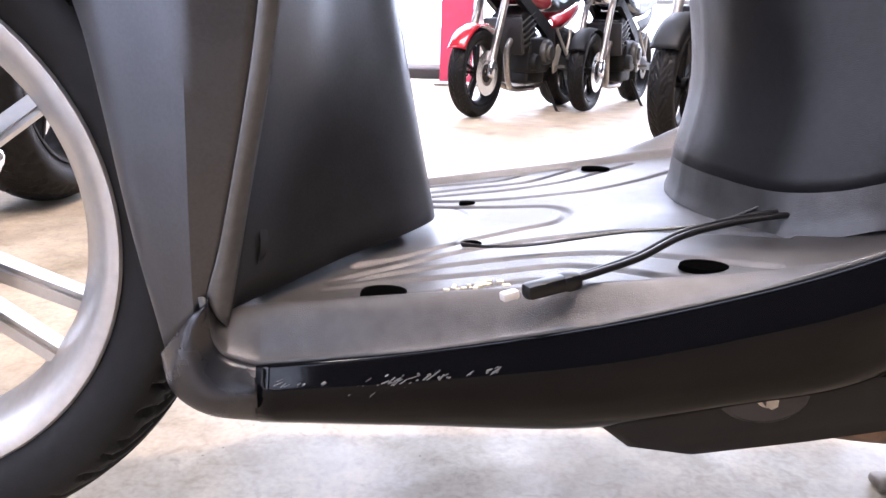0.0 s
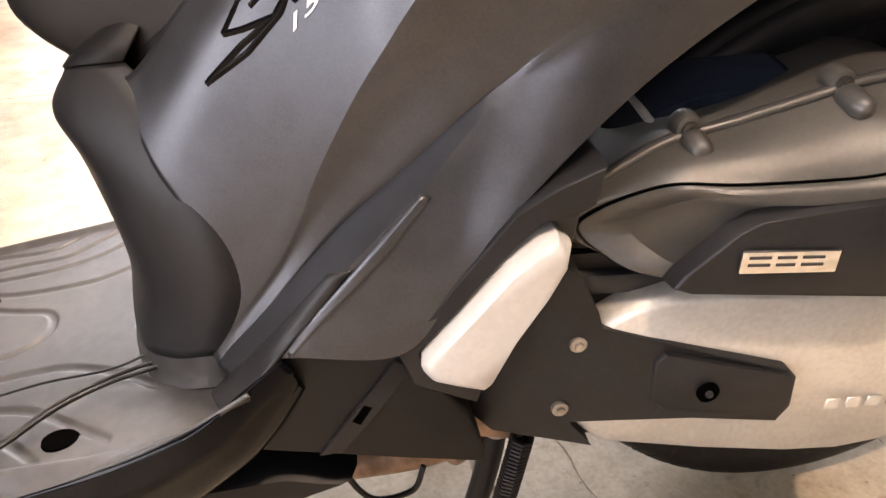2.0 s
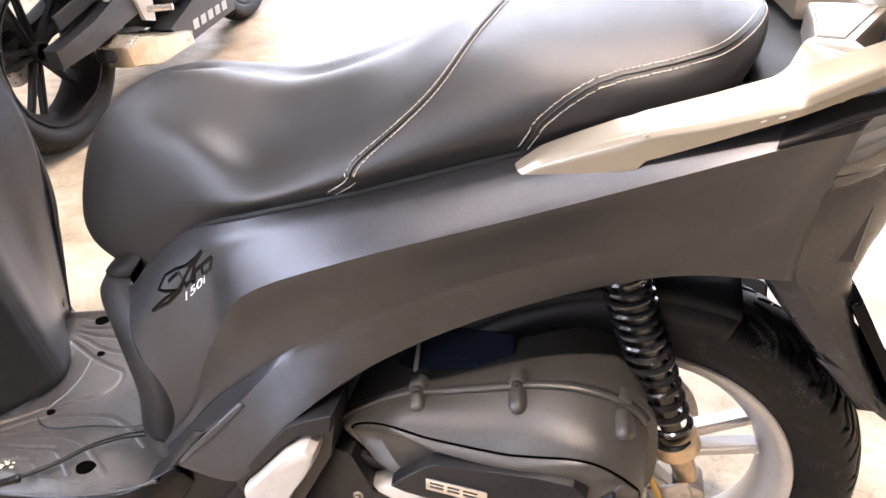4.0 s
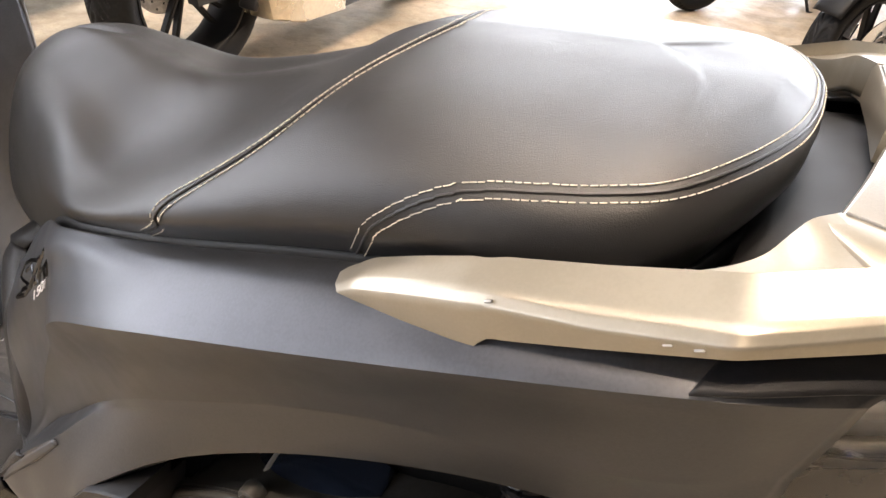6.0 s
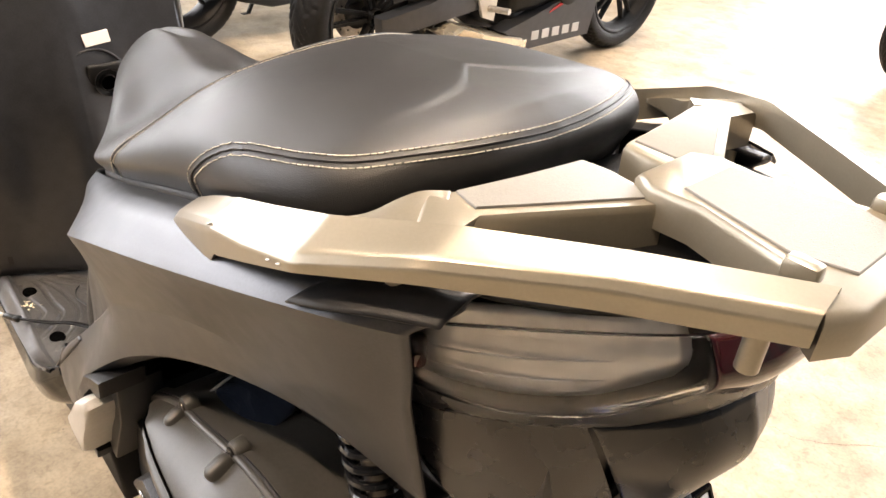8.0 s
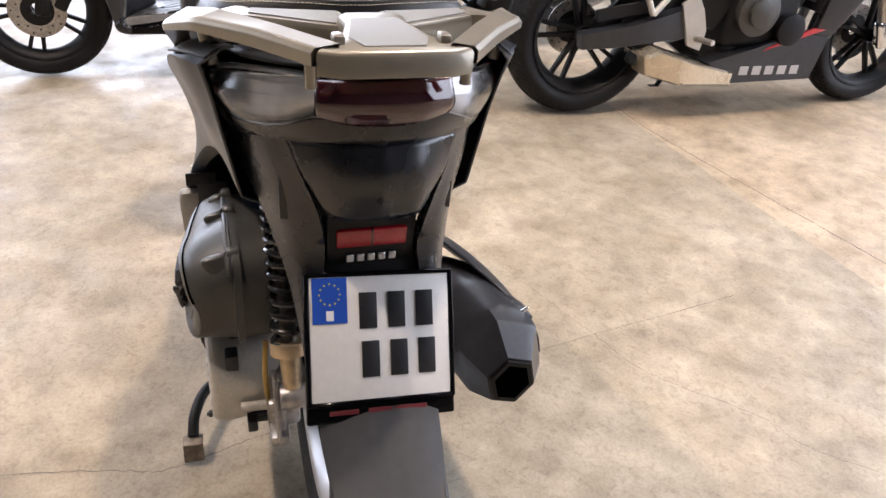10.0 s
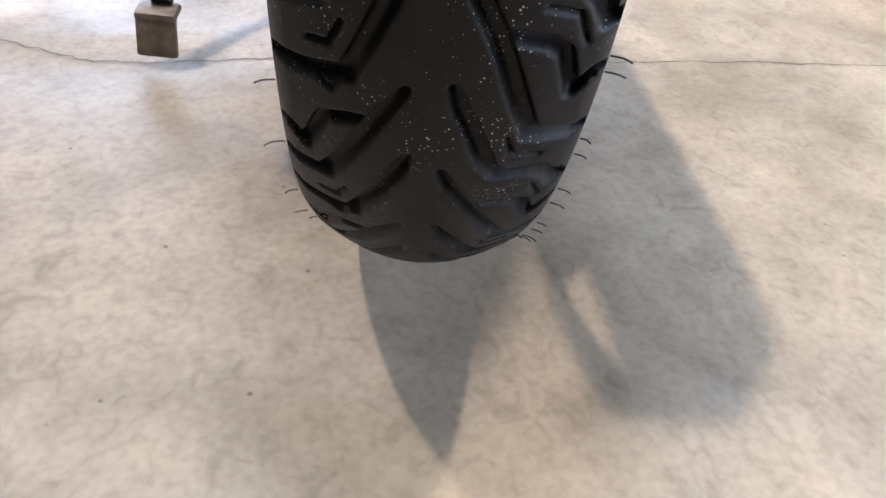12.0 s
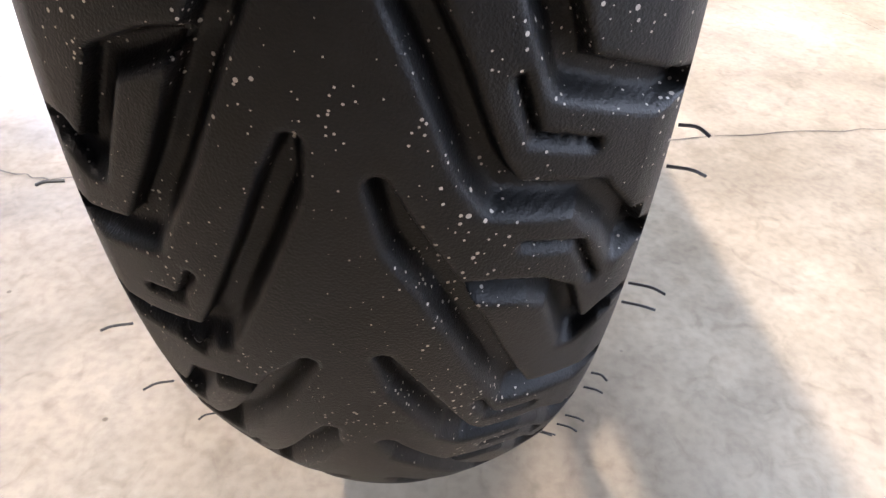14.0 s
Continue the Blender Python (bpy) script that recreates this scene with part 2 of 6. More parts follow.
def mirror_y(bm):
    """The other half of a mesh that ends at y = 0."""
    g = bmesh.ops.duplicate(bm, geom=bm.verts[:] + bm.edges[:] + bm.faces[:])["geom"]
    vs = [e for e in g if isinstance(e, bmesh.types.BMVert)]
    fs = [e for e in g if isinstance(e, bmesh.types.BMFace)]
    for v in vs:
        v.co.y = -v.co.y
    bmesh.ops.reverse_faces(bm, faces=fs)
    bmesh.ops.remove_doubles(bm, verts=bm.verts[:], dist=0.0004)
    return bm


def flip(bm):
    """The mirror image of a mesh, for the other side."""
    c = bm.copy()
    for v in c.verts:
        v.co.y = -v.co.y
    bmesh.ops.reverse_faces(c, faces=c.faces[:])
    return c


def box(bm, size, m):
    g = bmesh.ops.create_cube(bm, size=1.0, matrix=m @ Matrix.Diagonal((*size, 1)))
    return g["verts"]


def rbox(size, m=Matrix(), bevel=0.002, seg=2):
    bm = bmesh.new()
    box(bm, size, m)
    bmesh.ops.bevel(bm, geom=bm.edges[:], offset=min(bevel, min(size) * 0.45), segments=seg, affect="EDGES", profile=0.5)
    return bm


def cyl(r1, r2, depth, m=Matrix(), seg=24, bevel=0.0):
    bm = bmesh.new()
    bmesh.ops.create_cone(bm, cap_ends=True, segments=seg, radius1=r1, radius2=r2, depth=depth, matrix=m)
    if bevel:
        es = [e for e in bm.edges if any(len(f.verts) > 4 for f in e.link_faces)]
        bmesh.ops.bevel(bm, geom=es, offset=bevel, segments=2, affect="EDGES", profile=0.5)
    return bm


def along(a, b):
    """A pose with its z axis from a to b, in their middle, and the length."""
    a, b = Vector(a), Vector(b)
    q = (b - a).to_track_quat("Z", "Y")
    return Matrix.LocRotScale((a + b) / 2, q, None), (b - a).length


def rod(a, b, r1, r2=None, seg=16, bevel=0.0):
    m, d = along(a, b)
    return cyl(r1, r1 if r2 is None else r2, d, m, seg, bevel)


def tube(pts, r, n=40, seg=10, closed=False):
    p = spline(pts, n) if len(pts) != n else [Vector(q) for q in pts]
    rows = []
    up = Vector((0.1, 0.2, 1)).normalized()
    for i, c in enumerate(p):
        t = (p[min(i + 1, n - 1)] - p[max(i - 1, 0)]).normalized()
        s = t.cross(up)
        if s.length < 1e-3:
            s = t.cross(Vector((1, 0, 0)))
        s.normalize()
        up = s.cross(t).normalized()
        rr = r(i / (n - 1)) if callable(r) else r
        rows.append([c + rr * (math.cos(a) * s + math.sin(a) * up) for a in [2 * math.pi * k / seg for k in range(seg)]])
    bm = grid_mesh(rows, close_u=True)
    bm.faces.new([v for v in bm.verts[:seg]][::-1])
    bm.verts.ensure_lookup_table()
    bm.faces.new(bm.verts[-seg:])
    return bm


def lathe(profile, seg=64, a0=0.0, a1=2 * math.pi):
    """Turns a profile of (radius, y) round the y axis."""
    full = abs(a1 - a0 - 2 * math.pi) < 1e-6
    n = seg if full else seg + 1
    rows = []
    for k in range(n):
        a = a0 + (a1 - a0) * k / seg
        rows.append([Vector((r * math.cos(a), y, r * math.sin(a))) for r, y in profile])
    return grid_mesh(rows, close_v=full)


def dome(outline, rings, n=0):
    """A shell over an outline in the xz plane: rings of (y, scale about the middle). n: smooth the outline to n points."""
    pts = [Vector((x, 0, z)) for x, z in outline]
    if n:
        p = pts + [pts[0]]
        pts = spline(p, n + 1)[:-1]
    mid = sum(pts, Vector()) / len(pts)
    rows = [[Vector((mid.x + (p.x - mid.x) * s, y, mid.z + (p.z - mid.z) * s)) for p in pts] for y, s in rings]
    bm = grid_mesh(rows, close_u=True)
    bm.verts.ensure_lookup_table()
    k = len(pts)
    bm.faces.new(bm.verts[-k:])
    bm.faces.new(bm.verts[:k][::-1])
    bmesh.ops.recalc_face_normals(bm, faces=bm.faces[:])
    return bm


def prism(outline, y0, y1, bevel=0.003):
    """A plate with rounded rims over an outline in the xz plane, from y0 to y1."""
    w = 1 if y1 > y0 else -1
    pts = [Vector((x, 0, z)) for x, z in outline]
    size = max((p - pts[0]).length for p in pts)
    k = 1 - 2 * bevel / size
    return dome(outline, [(y0, 1), (y1 - w * bevel, 1), (y1 - w * bevel * 0.3, (1 + k) / 2), (y1, k)])


def joined(*parts):
    bm = bmesh.new()
    for p in parts:
        me = bpy.data.meshes.new("t")
        p.to_mesh(me)
        p.free()
        bm.from_mesh(me)
        bpy.data.meshes.remove(me)
    return bm


def moved(bm, m):
    bmesh.ops.transform(bm, matrix=m, verts=bm.verts[:])
    return bm


def part(name, bm, material, parent, label="", thick=0.0, angle=38, smooth=True):
    """Links a bmesh as one mesh object under a thing or a part."""
    me = bpy.data.meshes.new(name)
    bm.normal_update()
    bm.to_mesh(me)
    bm.free()
    if smooth:
        me.shade_smooth()
        me.set_sharp_from_angle(angle=radians(angle))
    me.materials.append(material)
    ob = new(name, me)
    if parent:
        ob.parent = parent
    if thick:
        s = ob.modifiers.new("thickness", "SOLIDIFY")
        s.thickness, s.offset = thick, -1
    if label:
        tagged(ob, label)
    return ob


def thing(name, label, category, place=(0, 0, 0), turn=0.0, group="", kind=""):
    e = new(name)
    e.matrix_basis = pose(*place, 0, 0, turn)
    return tagged(e, label, category, group, kind)


def solid(name, bm, material, label, category, kind="", group="", smooth=True):
    ob = part(name, bm, material, None, "", smooth=smooth)
    return tagged(ob, label, category, group, kind)


# ---- the hall ----
def concrete(name="polished_concrete", k=1.0, warm=0.0):
    m = bpy.data.materials.new(name)
    m.use_nodes = True
    nt = m.node_tree
    p = nt.nodes["Principled BSDF"]
    p.inputs["Specular IOR Level"].default_value = 0.4
    tc = nt.nodes.new("ShaderNodeTexCoord")

    def noise_tex(scale, detail, dist=0.0):
        n = nt.nodes.new("ShaderNodeTexNoise")
        n.inputs["Scale"].default_value, n.inputs["Detail"].default_value, n.inputs["Distortion"].default_value = scale, detail, dist
        nt.links.new(tc.outputs["Object"], n.inputs["Vector"])
        return n.outputs["Fac"]

    def ramp(src, stops):
        r = nt.nodes.new("ShaderNodeValToRGB")
        e = r.color_ramp.elements
        while len(e) < len(stops):
            e.new(0.5)
        for k, (pos, col) in zip(e, stops):
            k.position, k.color = pos, (*col, 1)
        nt.links.new(src, r.inputs["Fac"])
        return r.outputs["Color"]

    def mix(kind, fac, a, b):
        x = nt.nodes.new("ShaderNodeMix")
        x.data_type, x.blend_type = "RGBA", kind
        if isinstance(fac, float):
            x.inputs["Factor"].default_value = fac
        else:
            nt.links.new(fac, x.inputs["Factor"])
        nt.links.new(a, x.inputs[6])
        nt.links.new(b, x.inputs[7])
        return x.outputs[2]

    tone = [(0.30, (0.25, 0.205, 0.150)), (0.5, (0.34, 0.285, 0.215)), (0.72, (0.43, 0.37, 0.29))]
    cloud = ramp(noise_tex(2.3, 7, 0.6), [(q, (r * k * (1 + warm), g * k, b * k * (1 - warm))) for q, (r, g, b) in tone])
    mottle = ramp(noise_tex(13, 9, 0.4), [(0.30, (0.78, 0.77, 0.75)), (0.48, (0.97, 0.97, 0.96)), (0.70, (1.14, 1.13, 1.11))])
    fine = ramp(noise_tex(160, 5), [(0.30, (0.86, 0.86, 0.86)), (0.6, (1.04, 1.04, 1.04))])
    stain = ramp(noise_tex(5.5, 8, 0.3), [(0.50, (1, 1, 1)), (0.80, (0.72, 0.69, 0.62))])
    grain = ramp(noise_tex(48, 9, 1.2), [(0.30, (0.80, 0.79, 0.77)), (0.47, (0.99, 0.99, 0.99)), (0.66, (1.05, 1.05, 1.05))])
    c = mix("MULTIPLY", 1.0, cloud, mottle)
    c = mix("MULTIPLY", 1.0, c, grain)
    c = mix("MULTIPLY", 1.0, c, fine)
    c = mix("MULTIPLY", 1.0, c, stain)
    # dark grit trodden into the surface
    v = nt.nodes.new("ShaderNodeTexVoronoi")
    v.inputs["Scale"].default_value = 22
    nt.links.new(tc.outputs["Object"], v.inputs["Vector"])
    grit = ramp(v.outputs["Distance"], [(0.025, (0.35, 0.33, 0.30)), (0.045, (1, 1, 1))])
    c = mix("MULTIPLY", 0.8, c, grit)
    nt.links.new(c, p.inputs["Base Color"])
    rr = nt.nodes.new("ShaderNodeMapRange")
    rr.inputs["From Min"].default_value, rr.inputs["From Max"].default_value = 0.3, 0.7
    rr.inputs["To Min"].default_value, rr.inputs["To Max"].default_value = 0.34, 0.60
    rr.interpolation_type = "SMOOTHERSTEP"
    nt.links.new(noise_tex(7, 6, 0.3), rr.inputs["Value"])
    nt.links.new(rr.outputs[0], p.inputs["Roughness"])
    b = nt.nodes.new("ShaderNodeBump")
    b.inputs["Strength"].default_value, b.inputs["Distance"].default_value = 0.12, 0.002
    nt.links.new(noise_tex(60, 6), b.inputs["Height"])
    nt.links.new(b.outputs["Normal"], p.inputs["Normal"])
    return m


M_FLOOR = concrete()
M_CRACK = mat("crack_dirt", (0.12, 0.105, 0.085), 0.8, 0, 0.3, 60)

bm = bmesh.new()
box(bm, (18, 16, 0.2), Matrix.Translation((-0.5, 0.5, FLOOR_Z - 0.1)))
floor = solid("floor", bm, M_FLOOR, "worn polished concrete floor with stains and cracks", "floor", "structure", smooth=False)


def crack(pts, width, seed):
    """A thin wandering crack, as a strip just above the floor."""
    rnd = random.Random(seed)
    p = spline([(x, y, 0) for x, y in pts], 90)
    rows = []
    for i, q in enumerate(p):
        t = (p[min(i + 1, 89)] - p[max(i - 1, 0)]).normalized()
        s = Vector((-t.y, t.x, 0))
        q = q + s * rnd.uniform(-1, 1) * 0.003
        w = width * (0.35 + 0.65 * rnd.random()) / 2
        rows.append([Vector((q.x + s.x * w, q.y + s.y * w, FLOOR_Z + 0.0008)), Vector((q.x - s.x * w, q.y - s.y * w, FLOOR_Z + 0.0008))])
    return grid_mesh(rows)


for k, (pts, w) in enumerate((
        (((-0.30, -1.2), (-0.20, -0.60), (-0.18, -0.47), (-0.161, -0.381), (-0.147, -0.322), (-0.153, -0.276), (-0.172, -0.209), (-0.194, -0.142), (-0.23, 0.02), (-0.259, 0.169), (-0.289, 0.276), (-0.317, 0.417), (-0.358, 0.638), (-0.46, 1.2)), 0.0024),
        (((-0.72, 0.60), (-0.40, 0.71), (-0.21, 0.78), (-0.015, 0.96), (0.124, 1.04), (0.5, 1.5)), 0.0018),
        (((-1.9, 1.60), (-1.58, 1.62), (-1.0, 1.72), (-0.41, 1.83), (0.6, 2.0), (1.6, 2.2)), 0.006))):
    part("crack", crack(pts, w, k), M_CRACK, floor)

# a lighter, younger slab beyond a joint
M_SLAB = concrete("pale_concrete", 1.22, 0.06)
JOINT = [Vector((-2.60, 1.54, 0)), Vector((3.60, 1.90, 0))]
rows = []
for k in range(5):
    v = k / 4
    rows.append([Vector((q.x, q.y + (7.5 - q.y) * v, FLOOR_Z + 0.0004)) for q in (JOINT[0], (JOINT[0] + JOINT[1]) / 2, JOINT[1])])
part("floor_slab", grid_mesh(rows), M_SLAB, floor, "paler concrete slab beyond a joint")

X0, X1, Y0, Y1, TOP = -8.4, 7.6, -6.6, 7.6, 6.4


def wall_with_opening(name, size_along, at, along_x, lo, hi, sill, head):
    """A wall of four blocks round one wide opening."""
    bm = bmesh.new()
    a0, a1 = size_along

    def blk(u0, u1, z0, z1):
        if along_x:
            box(bm, (u1 - u0, 0.25, z1 - z0), Matrix.Translation(((u0 + u1) / 2, at, (z0 + z1) / 2)))
        else:
            box(bm, (0.25, u1 - u0, z1 - z0), Matrix.Translation((at, (u0 + u1) / 2, (z0 + z1) / 2)))
    blk(a0, lo, FLOOR_Z, TOP)
    blk(hi, a1, FLOOR_Z, TOP)
    blk(lo, hi, FLOOR_Z, sill)
    blk(lo, hi, head, TOP)
    return solid(name, bm, M_WALL, "plain painted wall of the sales hall with a window", "wall", "structure", smooth=False)


wall_with_opening("wall_north", (X0, X1), Y1 + 0.12, True, -5.0, 5.4, 0.08, 5.4)
wall_with_opening("wall_west", (Y0, Y1), X0 - 0.12, False, -5.7, 2.1, 0.1, 4.6)
wall_with_opening("wall_south", (X0, X1), Y0 - 0.12, True, -7.6, -3.2, 0.3, 5.0)
for nm, sx, sy, cx, cy in (("wall_east", 0.25, Y1 - Y0, X1 + 0.12, (Y0 + Y1) / 2),):
    bm = bmesh.new()
    box(bm, (sx, sy, TOP - FLOOR_Z), Matrix.Translation((cx, cy, (TOP + FLOOR_Z) / 2)))
    solid(nm, bm, M_WALL, "plain painted wall of the sales hall", "wall", "structure", smooth=False)
bm = bmesh.new()
cuts_x, cuts_y = (-9.0, -3.5, -0.6, 8.2), (-7.0, -2.55, -0.85, 2.05, 3.55, 8.0)
for i in range(3):
    for j in range(5):
        # openings for the added roof lights
        if i == 1 and j in (1, 3):
            continue
        box(bm, (cuts_x[i + 1] - cuts_x[i], cuts_y[j + 1] - cuts_y[j], 0.2), Matrix.Translation(((cuts_x[i] + cuts_x[i + 1]) / 2, (cuts_y[j] + cuts_y[j + 1]) / 2, TOP + 0.1)))
solid("ceiling", bm, M_CEIL, "plain light ceiling of the sales hall", "ceiling", "structure", smooth=False)


def window(name, lo, hi, at, along_x, sill, head, bays):
    w = thing(name, "tall aluminium shop window full of daylight", "window", kind="structure")
    n = bays
    for k in range(n + 1):
        u = lo + (hi - lo) * k / n
        c = (u, at, (sill + head) / 2) if along_x else (at, u, (sill + head) / 2)
        part("window_frame", rbox((0.06, 0.06, head - sill), Matrix.Translation(c)), M_FRAME, w)
    for z in (sill + 0.03, head - 0.03, sill + 0.75):
        c = ((lo + hi) / 2, at, z) if along_x else (at, (lo + hi) / 2, z)
        s = (hi - lo, 0.05, 0.05) if along_x else (0.05, hi - lo, 0.05)
        part("window_frame", rbox(s, Matrix.Translation(c)), M_FRAME, w)
    for k in range(n):
        u = lo + (hi - lo) * (k + 0.5) / n
        c = (u, at, (sill + head) / 2) if along_x else (at, u, (sill + head) / 2)
        s = ((hi - lo) / n - 0.07, 0.008, head - sill - 0.1) if along_x else (0.008, (hi - lo) / n - 0.07, head - sill - 0.1)
        bmp = bmesh.new()
        box(bmp, s, Matrix.Translation(c))
        pane = part("pane", bmp, M_PANE, w, smooth=False)
        pane.visible_shadow = False
    return w


window("window_1", -5.0, 5.4, Y1 + 0.1, True, 0.08, 5.4, 7)
# unseen west and south windows, added around their area lamps
window("window_2", -5.7, 2.1, X0 - 0.1, False, 0.1, 4.6, 5)
window("window_3", -7.6, -3.2, Y0 - 0.1, True, 0.3, 5.0, 3)
bm = bmesh.new()
box(bm, (10, 0.05, 8), Matrix.Translation((-4.5, Y0 - 2.2, 2.8)))
box(bm, (15, 0.05, 8), Matrix.Translation((0.2, Y1 + 2.2, 3.2)))
box(bm, (0.05, 12, 7), Matrix.Translation((X0 - 2.2, -1.8, 2.6)))
box(bm, (5, 8, 0.05), Matrix.Translation((-2.0, 0.6, TOP + 0.9)))
solid("backdrop", bm, M_OUTSIDE, "overexposed daylight outside the shop windows", "backdrop", "structure", smooth=False)

lamp = thing("ceiling_lamp", "compact white ceiling lamp with a warm diffuser", "lamp", (*LAMPS[0], 4.47), group="ceiling lamps")
part("lamp_housing", rbox((0.44, 0.32, 0.09)), M_WHITE, lamp)
for s in (-0.15, 0.15):
    part("hanger", rod((s, 0, 0.04), (s, 0, TOP - 4.47), 0.004, seg=8), M_STEEL, lamp)
part("diffuser", rbox((0.26, 0.20, 0.02), Matrix.Translation((0, 0, -0.05))), M_LAMP, lamp)
for lx, ly in LAMPS[1:]:
    copy_thing(lamp, pose(lx, ly, 4.47))


from mathutils.bvhtree import BVHTree

# ---- the scooter ----
scooter = thing("scooter", "matt dark grey scooter with black seat on its centre stand", "scooter", group="scooters")


def both(name, bm, material, parent, label="", thick=0.0, angle=38):
    """A part on the left side and its mirror image on the right one."""
    other = flip(bm)
    a = part(name, bm, material, parent, label, thick, angle)
    b = part(name, other, material, parent, label, thick, angle)
    return a, b


# floorboard: a shallow tray with pressed grooves
def board_height(x):
    return 0.274 + 0.135 * (x + 0.98) + 0.40 * max(0.0, x + 0.66) ** 1.6


def smooth_step(a, b, x):
    t = min(max((x - a) / (b - a), 0.0), 1.0)
    return t * t * (3 - 2 * t)


# pressed grooves of one half of the board, as (x, distance from the middle)
GROOVES = (((-0.955, 0.124), (-0.911, 0.104), (-0.869, 0.084), (-0.823, 0.073), (-0.774, 0.071), (-0.744, 0.075), (-0.700, 0.096), (-0.660, 0.125)),
           ((-0.950, 0.129), (-0.906, 0.118), (-0.861, 0.113), (-0.815, 0.113), (-0.782, 0.119), (-0.753, 0.132), (-0.720, 0.157), (-0.690, 0.180)),
           ((-0.955, 0.142), (-0.923, 0.137), (-0.854, 0.139), (-0.810, 0.138), (-0.786, 0.149), (-0.753, 0.178), (-0.738, 0.195)),
           ((-0.951, 0.164), (-0.890, 0.167), (-0.849, 0.162), (-0.823, 0.163), (-0.803, 0.177), (-0.790, 0.190)),
           ((-0.940, 0.100), (-0.905, 0.080), (-0.875, 0.062), (-0.828, 0.041), (-0.796, 0.029), (-0.784, 0.014), (-0.781, 0.0)))
HATCH_ARC = ((-0.872, 0.060), (-0.862, 0.032), (-0.858, 0.0))


def line_distance(x, y, pts):
    """Distance from (x, y) to a polyline; x and y may be arrays."""
    best = np.full(np.shape(x), 9.0)
    for (xa, ya), (xb, yb) in zip(pts, pts[1:]):
        vx, vy = xb - xa, yb - ya
        u = np.clip(((x - xa) * vx + (y - ya) * vy) / (vx * vx + vy * vy), 0, 1)
        best = np.minimum(best, np.hypot(x - xa - u * vx, y - ya - u * vy))
    return best


def board_relief(x, y):
    x, ay = np.asarray(x, float), np.abs(np.asarray(y, float))
    edge = 0.166 + 0.028 * np.clip((x + 0.98) / 0.28, 0, 1)
    up = np.clip((ay - edge) / 0.010, 0, 1)
    z = -0.007 * (1 - up * up * (3 - 2 * up))
    inside = np.clip((edge - ay) / 0.004, 0, 1) * np.clip((x + 0.962) / 0.03, 0, 1)
    for g in GROOVES:
        smooth = [(p.x, p.y) for p in spline([(*q, 0) for q in g], 40)]
        d = line_distance(x, ay, smooth)
        z = z - inside * 0.0026 * np.clip((0.0052 - d) / 0.0030, 0, 1)
    z = z - inside * 0.0014 * np.exp(-(line_distance(x, ay, HATCH_ARC) / 0.0016) ** 2)
    return z


def board_half_width(x):
    return 0.1985 + 0.0265 * max(0.0, min(1.0, (x + 0.985) / 0.345))


def sill_top(x):
    return float(np.interp(x, (-1.013, -1.010, -1.003, -0.985, -0.89, -0.795, -0.715, -0.66, -0.61, -0.575, -0.545), (0.283, 0.259, 0.249, 0.244, 0.258, 0.279, 0.303, 0.325, 0.349, 0.370, 0.389)))


rows = []
NX, NY = 360, 300
relief = board_relief(np.linspace(-1.013, -0.570, NX)[:, None], np.array([board_half_width(x) for x in np.linspace(-1.013, -0.570, NX)])[:, None] * np.linspace(-1, 1, NY)[None, :])
for i in range(NX):
    x = -1.013 + 0.443 * i / (NX - 1)
    hw = board_half_width(x)
    r = []
    for j in range(NY):
        s = -1 + 2 * j / (NY - 1)
        y = hw * s
        z = board_height(x) + float(relief[i, j])
        z += (sill_top(x) + 0.0015 - z) * smooth_step(0.88, 1.0, abs(s)) ** 1.5
        # rises to the foot of the leg shield
        z += 0.018 * (1 - smooth_step(0.0, 0.05, math.hypot(max(0.0, x + 0.955), max(0.0, abs(y) - 0.03) * 0.55)))
        r.append(Vector((x, y, z)))
    rows.append(r)
board = part("floorboard", grid_mesh(rows), M_BOARD, scooter, "worn grey footboard with pressed curved grooves", 0.004)
board.modifiers[0].offset = 1
for hx, hy, hr in ((-0.916, 0.159, 0.0120), (-0.727, 0.170, 0.0120), (-0.860, 0.0685, 0.0060)):
    for sy in (-1, 1):
        z = board_height(hx) + float(board_relief(hx, sy * hy))
        part("screw_well", cyl(hr, hr * 0.94, 0.003, Matrix.Translation((hx, sy * hy, z + 0.0004)) @ Matrix.Diagonal((1.25, 1, 1, 1)), 20), M_HOLE, board)
        part("screw", cyl(hr * 0.42, hr * 0.42, 0.002, Matrix.Translation((hx + 0.004, sy * hy, z + 0.0006)), 12), M_INK, board)

# inner leg shield: a wedge that leans forward, with a rounded nose
SH0 = ((-1.003, -0.184, 0.272), (-0.985, -0.145, 0.272), (-0.945, -0.100, 0.282), (-0.912, -0.060, 0.286), (-0.892, -0.020, 0.287), (-0.888, 0.0, 0.287))
SH1 = ((-0.973, -0.187, 0.45), (-0.962, -0.140, 0.45), (-0.955, -0.100, 0.45), (-0.938, -0.055, 0.45), (-0.922, -0.022, 0.45), (-0.920, 0.0, 0.45))
SH2 = ((-0.958, -0.196, 0.62), (-0.958, -0.150, 0.62), (-0.958, -0.100, 0.62), (-0.953, -0.055, 0.62), (-0.948, -0.022, 0.62), (-0.946, 0.0, 0.62))
SH3 = ((-1.000, -0.200, 0.80), (-1.000, -0.150, 0.80), (-1.000, -0.100, 0.80), (-0.998, -0.055, 0.80), (-0.995, -0.022, 0.80), (-0.995, 0.0, 0.80))
SH4 = ((-1.050, -0.176, 0.93), (-1.050, -0.132, 0.93), (-1.050, -0.088, 0.93), (-1.050, -0.048, 0.93), (-1.050, -0.020, 0.93), (-1.050, 0.0, 0.93))
